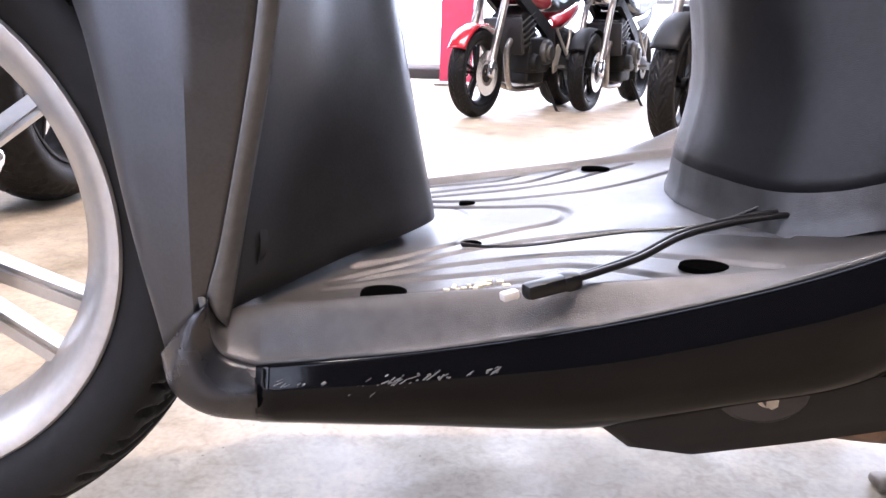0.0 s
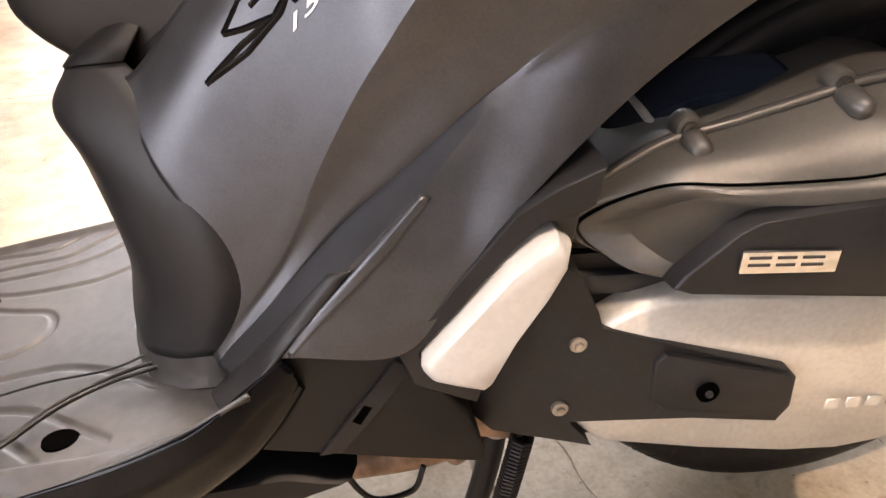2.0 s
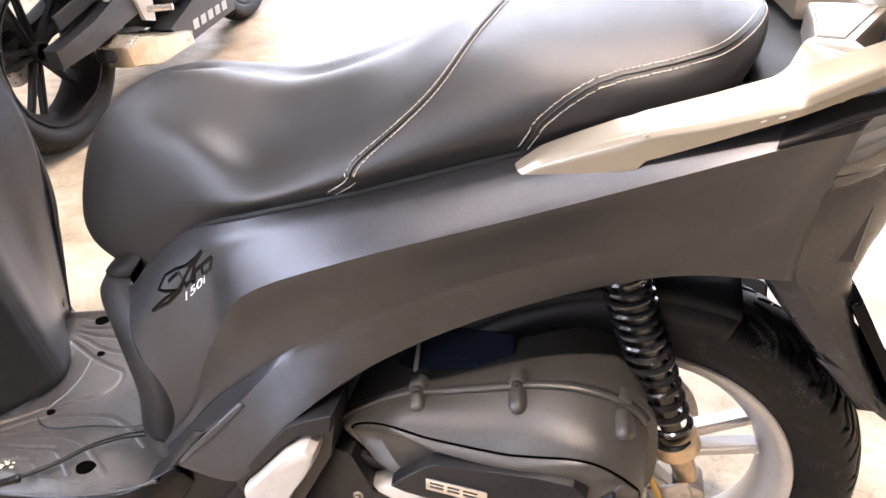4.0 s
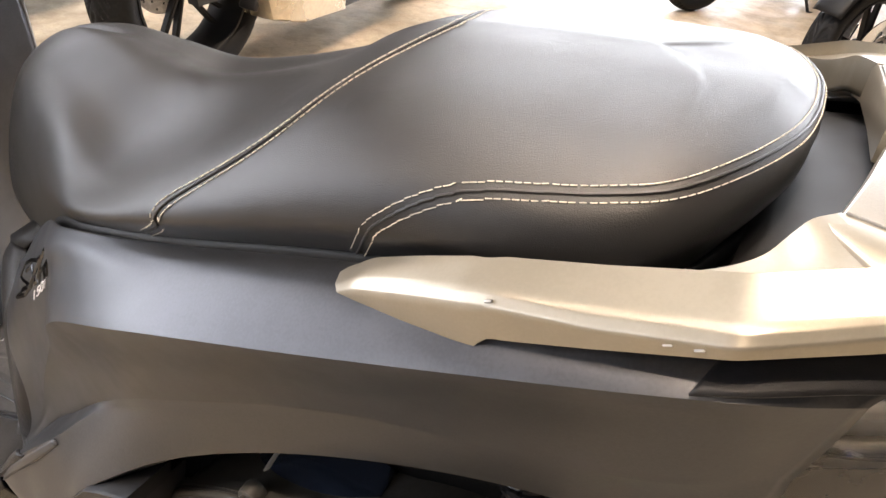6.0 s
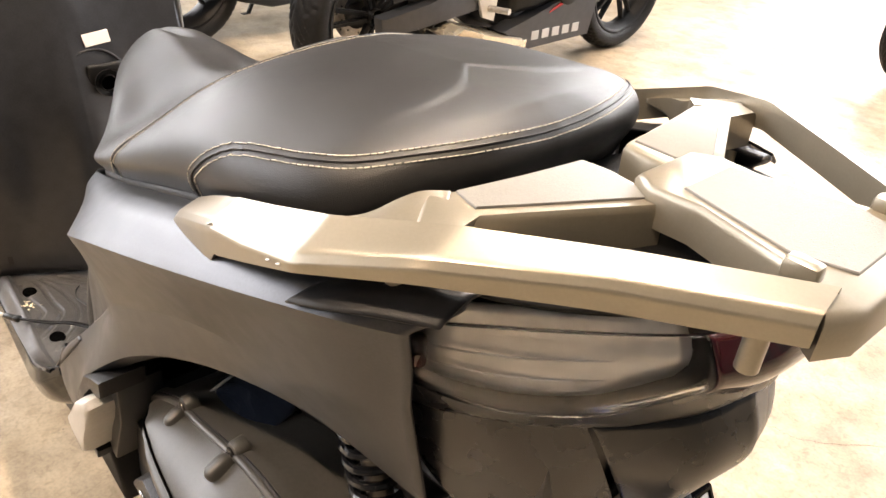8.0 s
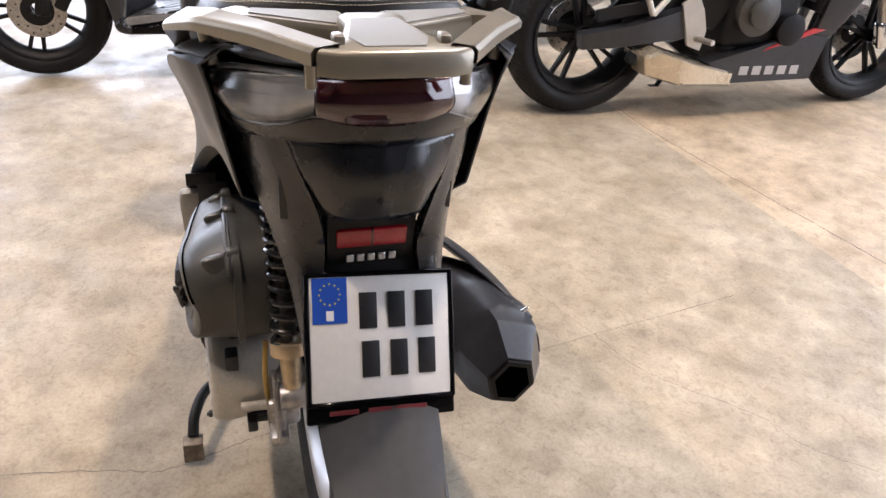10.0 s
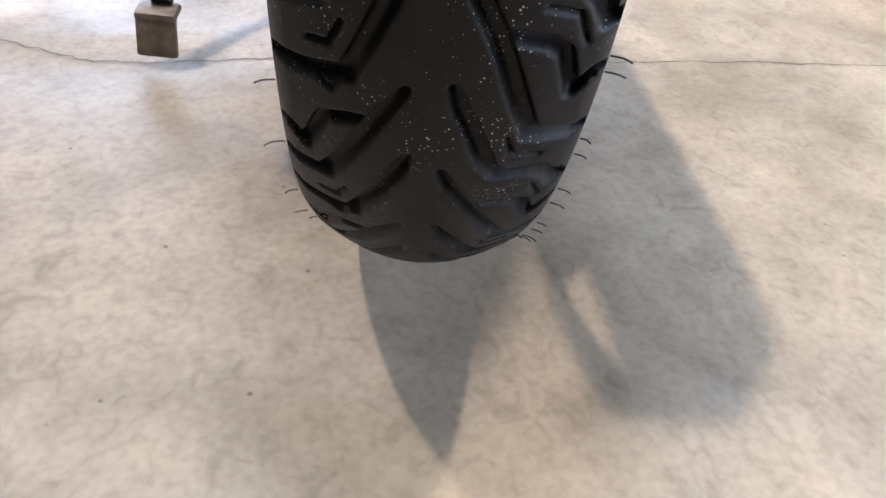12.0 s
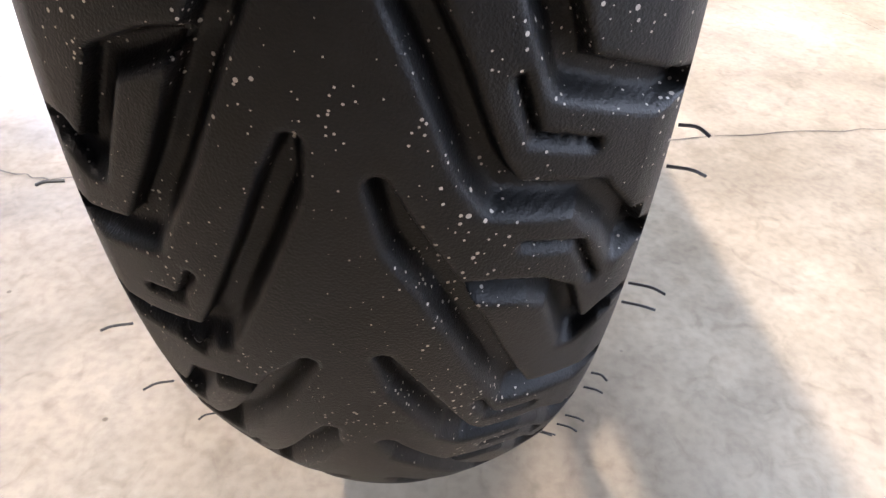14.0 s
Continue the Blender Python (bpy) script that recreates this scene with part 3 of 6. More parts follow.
shield = part("leg_shield", mirror_y(loft((SH0, SH1, SH2, SH3, SH4), 44, 10)), M_BODY, scooter, "matt grey inner leg shield", 0.003)
# bag hook in its recess, the groove of the lid over it and a paper label
hook = part("bag_hook", moved(lathe([(0.013, -0.006), (0.015, 0.005), (0.021, 0.005), (0.024, -0.006)], 28), pose(-0.945, 0.048, 0.620, 0, 0, 90)), M_PLASTIC, shield, "folded round bag hook")
part("hook_recess", rbox((0.012, 0.062, 0.064), pose(-0.9535, 0.048, 0.620, 0, 4, 0), 0.0055, 3), M_DARK, hook)
part("hook_hole", cyl(0.0135, 0.0135, 0.012, pose(-0.950, 0.048, 0.620, 0, 90, 0), 24), M_HOLE, hook)
part("lid_groove", tube([(-0.9575, -0.012, 0.655), (-0.9610, 0.018, 0.672), (-0.9615, 0.050, 0.671), (-0.9600, 0.076, 0.652), (-0.9565, 0.092, 0.622)], 0.0026, 40, 8), M_INK, shield)
part("paper_label", rbox((0.0012, 0.044, 0.021), pose(-0.9625, 0.046, 0.692, 6, -12, 0), 0.0004, 1), M_PLATE, shield, "small white paper label")
for sy in (-1, 1):
    part("screw_recess", moved(cyl(0.012, 0.009, 0.008, Matrix(), 20), pose(-0.994, sy * 0.158, 0.309, 90 * sy, 0, 35 * sy) @ Matrix.Diagonal((0.8, 1.6, 1, 1))), M_INK, shield)
    part("screw", moved(cyl(0.005, 0.005, 0.006, Matrix(), 12), pose(-0.993, sy * 0.160, 0.304, 90 * sy, 0, 35 * sy)), M_STEEL, shield)

# outer side of the leg shield with its trim strip
OA = ((-1.004, -0.188, 0.262), (-0.99, -0.188, 0.33), (-0.967, -0.193, 0.443), (-0.955, -0.199, 0.56), (-0.985, -0.206, 0.8))
OB = ((-1.0135, -0.1955, 0.283), (-1.000, -0.1965, 0.33), (-0.977, -0.199, 0.443), (-0.966, -0.205, 0.56), (-1.000, -0.212, 0.80))
part_strip = both("trim_strip", loft((OA, [((a[0] + b[0]) / 2, (a[1] + b[1]) / 2 - 0.003, (a[2] + b[2]) / 2) for a, b in zip(OA, OB)], OB), 30, 4), M_TRIM, scooter, "grey plastic edge strip", 0.004)
OC = ((-1.020, -0.1985, 0.272), (-1.018, -0.202, 0.33), (-1.014, -0.206, 0.443), (-1.014, -0.211, 0.56), (-1.045, -0.216, 0.80))
OD = ((-1.046, -0.176, 0.240), (-1.062, -0.176, 0.33), (-1.075, -0.174, 0.44), (-1.090, -0.174, 0.56), (-1.130, -0.170, 0.80))
OE = ((-1.050, -0.140, 0.236), (-1.075, -0.130, 0.33), (-1.105, -0.125, 0.44), (-1.140, -0.120, 0.56), (-1.190, -0.110, 0.80))
both("side_fairing", loft((OB, OC, OD, OE), 36, 6, (1,)), M_BODY, scooter, "matt grey fairing beside the front wheel", 0.003)
# lower corner that wraps under the tray
LA = ((-1.013, -0.1955, 0.283), (-1.011, -0.1955, 0.258), (-1.003, -0.1960, 0.247), (-0.984, -0.1960, 0.241))
LB = ((-1.020, -0.1985, 0.272), (-1.024, -0.2025, 0.246), (-1.012, -0.205, 0.227), (-0.984, -0.205, 0.226))
LC = ((-1.046, -0.176, 0.240), (-1.038, -0.184, 0.221), (-1.017, -0.186, 0.209), (-0.984, -0.184, 0.204))
LD = ((-1.050, -0.140, 0.236), (-1.040, -0.130, 0.214), (-1.018, -0.120, 0.200), (-0.984, -0.120, 0.197))
both("lower_corner", loft((LA, LB, LC, LD), 24, 6), M_TAIL, scooter, "", 0.003)
# inner lining of the front wheel arch
part("wheel_arch", lathe([(0.325, -0.13), (0.33, -0.06), (0.332, 0.0), (0.33, 0.06), (0.325, 0.13)], 30, radians(-6), radians(75)), M_DARK, scooter, "", 0.003).matrix_basis = pose(-1.325, 0, 0.272)

# glossy sill below the tray
SA = ((-0.985, -0.199, 0.244), (-0.89, -0.203, 0.258), (-0.795, -0.210, 0.279), (-0.715, -0.217, 0.303), (-0.66, -0.224, 0.325), (-0.61, -0.226, 0.349), (-0.575, -0.217, 0.370), (-0.545, -0.209, 0.389))
SB = ((-0.985, -0.204, 0.229), (-0.89, -0.209, 0.241), (-0.795, -0.217, 0.257), (-0.715, -0.224, 0.279), (-0.655, -0.230, 0.300), (-0.603, -0.231, 0.330), (-0.568, -0.221, 0.356), (-0.538, -0.211, 0.380))
SC = ((-0.985, -0.200, 0.213), (-0.89, -0.204, 0.218), (-0.795, -0.210, 0.226), (-0.715, -0.215, 0.242), (-0.648, -0.219, 0.262), (-0.592, -0.218, 0.302), (-0.560, -0.211, 0.334), (-0.535, -0.205, 0.366))
SD = ((-0.985, -0.177, 0.203), (-0.89, -0.178, 0.203), (-0.795, -0.180, 0.204), (-0.715, -0.188, 0.225), (-0.645, -0.194, 0.243), (-0.585, -0.198, 0.285), (-0.556, -0.196, 0.316), (-0.533, -0.193, 0.350))
SE = ((-0.985, -0.12, 0.198), (-0.89, -0.12, 0.198), (-0.795, -0.12, 0.198), (-0.715, -0.12, 0.2), (-0.64, -0.12, 0.205), (-0.57, -0.13, 0.26), (-0.554, -0.14, 0.297), (-0.538, -0.14, 0.335))
both("sill", loft((SA, SB, SC, SD, SE), 60, 6, (1,)), M_GLOSS, scooter, "gloss black sill with scuffed paint", 0.003)
# scuffs on the left sill
rnd = random.Random(5)
scuff = []
for k in range(85):
    u = rnd.random() ** 1.3
    x = -0.972 + 0.125 * u
    z = 0.2300 + 0.022 * u + rnd.gauss(0, 0.0035) * (1.2 - u)
    ln = 0.0015 + 0.006 * rnd.random() ** 2
    scuff.append(moved(rbox((ln, 0.0005, 0.0003 + 0.0007 * rnd.random()), Matrix(), 0.00015, 1), pose(x, -0.2056 - 0.062 * max(0.0, x + 0.985), z, 0, -20 - 30 * rnd.random(), 0)))
tagged(part("paint_scuff", joined(*scuff), M_SCUFF, scooter, smooth=False), "pale scratches in the black sill", kind="stuff")
# dark underside between the floorboard and the engine
part("underbody", rbox((0.26, 0.20, 0.10), pose(-0.50, 0.0, 0.315, 0, -18, 0), 0.01, 2), M_DARK, scooter)
part("underbody", rbox((0.20, 0.16, 0.11), pose(-0.50, 0.0, 0.232, 0, -8, 0), 0.01, 2), M_DARK, scooter)
# belly pan
BL = [(-0.79, 0.205), (-0.70, 0.242), (-0.62, 0.246), (-0.55, 0.25), (-0.50, 0.235), (-0.56, 0.217), (-0.66, 0.198), (-0.735, 0.186), (-0.77, 0.190)]
belly = part("belly_pan", dome(BL, [(0.19, 1), (-0.17, 1), (-0.186, 0.96), (-0.19, 0.9)]), M_DARK, scooter, "black belly pan below the floorboard")
part("bolt_recess", moved(cyl(0.020, 0.016, 0.004, Matrix(), 20), pose(-0.690, -0.1905, 0.230, 90) @ Matrix.Diagonal((1.5, 1, 1, 1))), M_INK, belly)
part("bolt", joined(cyl(0.0062, 0.0062, 0.008, pose(-0.690, -0.193, 0.231, 90), 16, 0.001), cyl(0.0045, 0.004, 0.008, pose(-0.690, -0.199, 0.231, 90), 6)), M_STEEL, belly, "bright steel bolt")

# box under the seat with its front cover
BX0 = ((-0.640, -0.070, 0.567), (-0.660, -0.070, 0.566), (-0.680, -0.060, 0.562), (-0.690, -0.045, 0.557), (-0.693, -0.028, 0.556), (-0.695, 0.0, 0.556))
BX1 = ((-0.610, -0.096, 0.541), (-0.636, -0.098, 0.540), (-0.672, -0.084, 0.536), (-0.697, -0.066, 0.530), (-0.707, -0.042, 0.527), (-0.711, 0.0, 0.527))
BX2 = ((-0.580, -0.135, 0.478), (-0.603, -0.136, 0.480), (-0.642, -0.117, 0.486), (-0.674, -0.090, 0.488), (-0.693, -0.048, 0.488), (-0.698, 0.0, 0.488))
BX3 = ((-0.566, -0.148, 0.416), (-0.590, -0.152, 0.416), (-0.618, -0.140, 0.408), (-0.656, -0.106, 0.404), (-0.678, -0.050, 0.404), (-0.684, 0.0, 0.404))
BX4 = ((-0.585, -0.150, 0.352), (-0.611, -0.149, 0.352), (-0.638, -0.134, 0.342), (-0.667, -0.106, 0.336), (-0.687, -0.048, 0.336), (-0.693, 0.0, 0.336))
part("seat_box_cover", mirror_y(loft((BX0, BX1, BX2, BX3, BX4), 40, 7)), M_PLASTIC, scooter, "grained black cover below the front of the seat", 0.003)
BY = [(x - 0.004, y_ * 1.012, z - 0.030) for x, y_, z in BX4]
part("box_foot", mirror_y(loft((BX4, [(a[0] - 0.001, a[1] * 1.003, a[2] - 0.018) for a in BX4], BY), 40, 5)), M_BOARD, scooter)
part("seat_box_lid", mirror_y(loft((BX0, [(-0.60 + 0.4 * (x + 0.60), y * 0.5, 0.600) for x, y, z in BX0], [(-0.590, y * 0.02, 0.602) for x, y, z in BX0]), 30, 3)), M_DARK, scooter, "", 0.002)


# side panels: a rounded upper face, a hollow below the crease, a flared lower band
P0 = ((-0.642, -0.078, 0.5545), (-0.6235, -0.08, 0.568), (-0.5786, -0.088, 0.6174), (-0.5149, -0.108, 0.6708), (-0.43, -0.147, 0.716), (-0.304, -0.163, 0.76), (-0.13, -0.165, 0.819), (0.075, -0.158, 0.874), (0.15, -0.142, 0.89))
P1 = ((-0.6, -0.138, 0.456), (-0.567, -0.136, 0.518), (-0.525, -0.14, 0.588), (-0.4717, -0.149, 0.6449), (-0.417, -0.17, 0.692), (-0.295, -0.194, 0.748), (-0.125, -0.195, 0.811), (0.07, -0.19, 0.871), (0.148, -0.16, 0.882))
P2 = ((-0.604, -0.146, 0.36), (-0.543, -0.152, 0.436), (-0.499, -0.16, 0.524), (-0.461, -0.168, 0.588), (-0.406, -0.193, 0.66), (-0.285, -0.22, 0.731), (-0.11, -0.217, 0.796), (0.065, -0.206, 0.858), (0.13, -0.176, 0.866))
P3 = ((-0.6, -0.15, 0.345), (-0.55, -0.158, 0.402), (-0.497, -0.16, 0.462), (-0.446, -0.168, 0.51), (-0.375, -0.179, 0.577), (-0.289, -0.192, 0.64), (-0.13, -0.183, 0.714), (0.046, -0.176, 0.767), (0.12, -0.162, 0.8))
P4 = ((-0.588, -0.166, 0.344), (-0.545, -0.207, 0.391), (-0.461, -0.2205, 0.394), (-0.42, -0.216, 0.446), (-0.379, -0.212, 0.497), (-0.278, -0.192, 0.583), (-0.147, -0.175, 0.655), (0.0, -0.16, 0.704), (0.12, -0.142, 0.7))
P5 = ((-0.585, -0.156, 0.342), (-0.54, -0.188, 0.386), (-0.458, -0.2, 0.389), (-0.414, -0.197, 0.441), (-0.373, -0.194, 0.491), (-0.271, -0.172, 0.576), (-0.142, -0.15, 0.647), (0.0, -0.132, 0.697), (0.12, -0.12, 0.69))
PH = ((-0.602, -0.148, 0.352), (-0.546, -0.152, 0.42), (-0.497, -0.158, 0.494), (-0.452, -0.165, 0.551), (-0.392, -0.18, 0.619), (-0.286, -0.203, 0.684), (-0.118, -0.197, 0.755), (0.057, -0.188, 0.81), (0.126, -0.168, 0.833))
PB = ((-0.624, -0.116, 0.508), (-0.598, -0.117, 0.548), (-0.553, -0.122, 0.608), (-0.495, -0.134, 0.66), (-0.426, -0.16, 0.706), (-0.3, -0.179, 0.756), (-0.128, -0.18, 0.817), (0.073, -0.174, 0.875), (0.149, -0.153, 0.888))
PL = ((-0.597, -0.154, 0.344), (-0.547, -0.203, 0.396), (-0.49, -0.2055, 0.458), (-0.44, -0.1985, 0.505), (-0.3754, -0.1823, 0.569), (-0.2866, -0.192, 0.6275), (-0.1348, -0.1808, 0.6975), (0.0322, -0.1712, 0.7481), (0.12, -0.156, 0.77))
panel_bm = loft((P0, PB, P1, P2, PH, P3, PL, P4, P5), 90, 8, (3, 5, 6, 7))
panel_tree = BVHTree.FromBMesh(panel_bm)
sides = both("side_panel", panel_bm, M_BODY, scooter, "creased matt grey side panel under the seat", 0.003, 20)


def on_panel(x, z, lift=0.0):
    """The place on the left side panel at x and z."""
    co = panel_tree.ray_cast(Vector((x, -0.4, z)), Vector((0, 1, 0)))[0]
    return Vector((x, (co.y if co else -0.15) - lift, z))

# emblem: slanted strokes, and the engine size below them
STROKES = (((-0.551, 0.59), (-0.538, 0.611), (-0.517, 0.627), (-0.497, 0.639), (-0.482, 0.652), (-0.468, 0.667)),
           ((-0.551, 0.59), (-0.538, 0.594), (-0.516, 0.603), (-0.505, 0.619), (-0.512, 0.626), (-0.531, 0.608)),
           ((-0.565, 0.56), (-0.54, 0.584), (-0.516, 0.603)),
           ((-0.567, 0.558), (-0.536, 0.58), (-0.512, 0.605), (-0.505, 0.619)),
           ((-0.468, 0.667), (-0.483, 0.647), (-0.493, 0.623), (-0.502, 0.613), (-0.505, 0.62), (-0.494, 0.636), (-0.485, 0.648)),
           ((-0.493, 0.623), (-0.488, 0.621), (-0.485, 0.636), (-0.468, 0.652), (-0.452, 0.667)),
           ((-0.452, 0.667), (-0.459, 0.649), (-0.472, 0.637), (-0.473, 0.647)))
emblem = None
for st in STROKES:
    pts = []
    st = [(x - 0.008, z + 0.007) for x, z in st]
    for (xa, za), (xb, zb) in zip(st, st[1:]):
        pts += [Vector((xa + (xb - xa) * k / 6, 0, za + (zb - za) * k / 6)) for k in range(6)]
    pts.append(Vector((st[-1][0], 0, st[-1][1])))
    bar = tube([on_panel(q.x, q.z, 0.0022) for q in pts], 0.0026, len(pts), 6)
    if emblem is None:
        emblem = part("emblem", bar, M_GLOSS, sides[0], "gloss black raised emblem strokes")
    else:
        part("emblem_stroke", bar, M_GLOSS, emblem)


def text_mesh(body, size, m, depth=0.0006):
    cu = bpy.data.curves.new("t", "FONT")
    cu.body, cu.size, cu.extrude, cu.shear = body, size, depth, 0.2
    ob = bpy.data.objects.new("t", cu)
    me = bpy.data.meshes.new_from_object(ob)
    bm = bmesh.new()
    bm.from_mesh(me)
    bpy.data.objects.remove(ob)
    bpy.data.curves.remove(cu)
    bpy.data.meshes.remove(me)
    return moved(bm, m)


letters = text_mesh("150i", 0.0125, Matrix())
wide = max(v.co.x for v in letters.verts)
for v in letters.verts:
    u, w, d = v.co.x / wide * 0.046, v.co.y * 0.95, v.co.z
    v.co = on_panel(-0.5180 + 0.913 * u - 0.20 * w, 0.5970 + 0.891 * u + 0.95 * w, 0.0038 + d)
part("lettering", letters, M_SILVERINK, sides[0], "silver engine size lettering", smooth=False)

# lower side cover with the folding passenger footrest
LCV = [(-0.602, 0.322), (-0.574, 0.350), (-0.546, 0.387), (-0.459, 0.393), (-0.448, 0.366), (-0.405, 0.304), (-0.392, 0.252), (-0.46, 0.268), (-0.526, 0.285), (-0.575, 0.297)]
cover = both("lower_side_cover", prism(LCV, -0.13, -0.203, 0.005), M_DARK, scooter, "black lower side cover around the footrest")
RIM = [(-0.452, 0.360), (-0.463, 0.390), (-0.420, 0.446), (-0.379, 0.497), (-0.352, 0.513), (-0.321, 0.526), (-0.326, 0.500), (-0.340, 0.492), (-0.362, 0.490), (-0.392, 0.460), (-0.425, 0.420), (-0.450, 0.390), (-0.446, 0.374), (-0.402, 0.350), (-0.406, 0.336)]
both("footrest_pocket_rim", prism(RIM, -0.17, -0.2215, 0.003), M_PLASTIC, scooter)
PEG = [(-0.446, 0.390), (-0.414, 0.426), (-0.384, 0.462), (-0.366, 0.476), (-0.353, 0.481), (-0.344, 0.475), (-0.345, 0.462), (-0.357, 0.437), (-0.380, 0.400), (-0.398, 0.362), (-0.404, 0.357), (-0.424, 0.364), (-0.441, 0.371), (-0.447, 0.380)]
BACK = [(-0.455, 0.392), (-0.390, 0.472), (-0.345, 0.500), (-0.326, 0.505), (-0.338, 0.440), (-0.392, 0.335), (-0.450, 0.358)]
both("footrest_pocket", prism(BACK, -0.15, -0.203, 0.002), M_INK, scooter)
peg = both("footrest", dome(PEG, [(-0.200, 0.97), (-0.222, 1.0), (-0.229, 0.985), (-0.235, 0.93), (-0.237, 0.86)], 0), M_WHITE, scooter, "folded pale grey passenger footrest")
SLOT = [(-0.528, 0.286), (-0.464, 0.374), (-0.452, 0.366), (-0.476, 0.330), (-0.510, 0.287)]
both("bracket", prism(SLOT, -0.16, -0.2065, 0.002), M_PLASTIC, scooter)
both("bracket_slot", prism([(-0.500, 0.319), (-0.490, 0.334), (-0.484, 0.331), (-0.494, 0.315)], -0.19, -0.2072, 0.0004), M_HOLE, scooter)
# dark tongue between the side panel and its lower piece
T1 = ((-0.604, -0.176, 0.336), (-0.587, -0.176, 0.352), (-0.545, -0.196, 0.405), (-0.505, -0.2030, 0.452))
T2 = ((-0.590, -0.216, 0.350), (-0.563, -0.2145, 0.372), (-0.528, -0.2100, 0.412), (-0.490, -0.2065, 0.458))
both("panel_tongue", loft((T1, [((a[0] + b[0]) / 2, (a[1] + b[1]) / 2 - 0.003, (a[2] + b[2]) / 2 + 0.001) for a, b in zip(T1, T2)], T2), 30, 4), M_PLASTIC, scooter, "dark plastic strip beside the side panel", 0.003)
# raised upper edge of the lower piece
B1 = ((-0.540, -0.2065, 0.394), (-0.517, -0.2080, 0.424), (-0.480, -0.2075, 0.466), (-0.440, -0.1990, 0.506))
B2 = ((-0.536, -0.2110, 0.391), (-0.508, -0.2115, 0.424), (-0.470, -0.2090, 0.463), (-0.434, -0.2000, 0.503))
both("panel_lip", loft((B1, B2), 30, 3), M_BODY, scooter, "", 0.004)

# engine side: dark inner case, silver belt cover, air filter box
CASE = [(-0.425, 0.430), (-0.270, 0.425), (-0.10, 0.395), (-0.075, 0.330), (-0.07, 0.24), (-0.10, 0.210), (-0.30, 0.232), (-0.43, 0.280)]
engine = part("engine_case", dome(CASE, [(0.10, 1), (-0.155, 1), (-0.165, 0.985)]), M_DARK, scooter, "black inner engine case")
BELT = [(-0.306, 0.371), (-0.272, 0.392), (-0.235, 0.402), (-0.187, 0.402), (-0.14, 0.400), (-0.09, 0.396), (-0.05, 0.388), (-0.018, 0.368), (0.008, 0.342), (0.019, 0.315), (0.024, 0.286), (0.022, 0.258), (0.006, 0.234), (-0.024, 0.219), (-0.071, 0.217), (-0.13, 0.226), (-0.21, 0.237), (-0.294, 0.243), (-0.322, 0.269), (-0.330, 0.31)]


def cover_face(x):
    """How far the engine cover stands out at x."""
    return float(np.interp(x, (-0.45, -0.32, -0.21, -0.14, 0.05), (-0.165, -0.184, -0.207, -0.2135, -0.206)))


def on_cover(bm, k=1.0):
    """Leans a mesh built about y = 0 onto the cover's face; its back stays straight."""
    for v in bm.verts:
        if v.co.y < 0.03:
            v.co.y += cover_face(v.co.x)
        else:
            v.co.y = -0.10
    return bm


part("belt_cover", on_cover(dome(BELT, [(0.10, 0.94), (0.022, 1.0), (0.012, 0.995), (0.004, 0.97), (0.0, 0.93)])), M_CASE, engine, "silver painted belt cover", angle=60)
DARKC = [(-0.342, 0.430), (-0.322, 0.424), (-0.305, 0.388), (-0.300, 0.371), (-0.243, 0.356), (-0.196, 0.342), (-0.147, 0.327), (-0.138, 0.318), (-0.136, 0.287), (-0.145, 0.271), (-0.218, 0.2785), (-0.285, 0.273), (-0.320, 0.270), (-0.298, 0.243), (-0.384, 0.262), (-0.405, 0.285), (-0.366, 0.400)]
HATCH = [(-0.250, 0.348), (-0.198, 0.337), (-0.146, 0.324), (-0.141, 0.318), (-0.139, 0.293), (-0.148, 0.278), (-0.246, 0.291), (-0.256, 0.299), (-0.257, 0.339)]
part("cover_plate", on_cover(prism(DARKC, 0.05, -0.0030, 0.0020)), M_PLASTIC, engine, "black plastic plate let into the belt cover")
part("hatch", on_cover(prism(HATCH, 0.01, -0.0062, 0.002)), M_PLASTIC, engine)
part("hatch_well", cyl(0.0095, 0.0095, 0.003, pose(-0.212, cover_face(-0.212) - 0.0056, 0.310, 90), 20), M_HOLE, engine)
for bx, bz, br in ((-0.318, 0.356, 0.0072), (-0.328, 0.288, 0.0072), (-0.212, 0.310, 0.006), (-0.003, 0.246, 0.006)):
    by = cover_face(bx) - 0.004
    part("bolt", joined(cyl(br, br, 0.006, pose(bx, by, bz, 90), 16, 0.001), cyl(br * 0.6, br * 0.5, 0.004, pose(bx, by - 0.004, bz, 90), 6)), M_STEEL if br > 0.007 else M_INK, engine)
for k in range(5):
    part("relief_bar", rbox((0.013, 0.0024, 0.011), pose(-0.094 + 0.0205 * k, cover_face(-0.09 + 0.02 * k) - 0.0002, 0.279 - 0.002 * k, 0, 5, 0), 0.0009, 1), M_CASE, engine, "raised maker's mark")
part("rubber_seal", rbox((0.30, 0.05, 0.02), pose(-0.17, -0.15, 0.393, 0, 3, 0), 0.006), M_INK, engine)

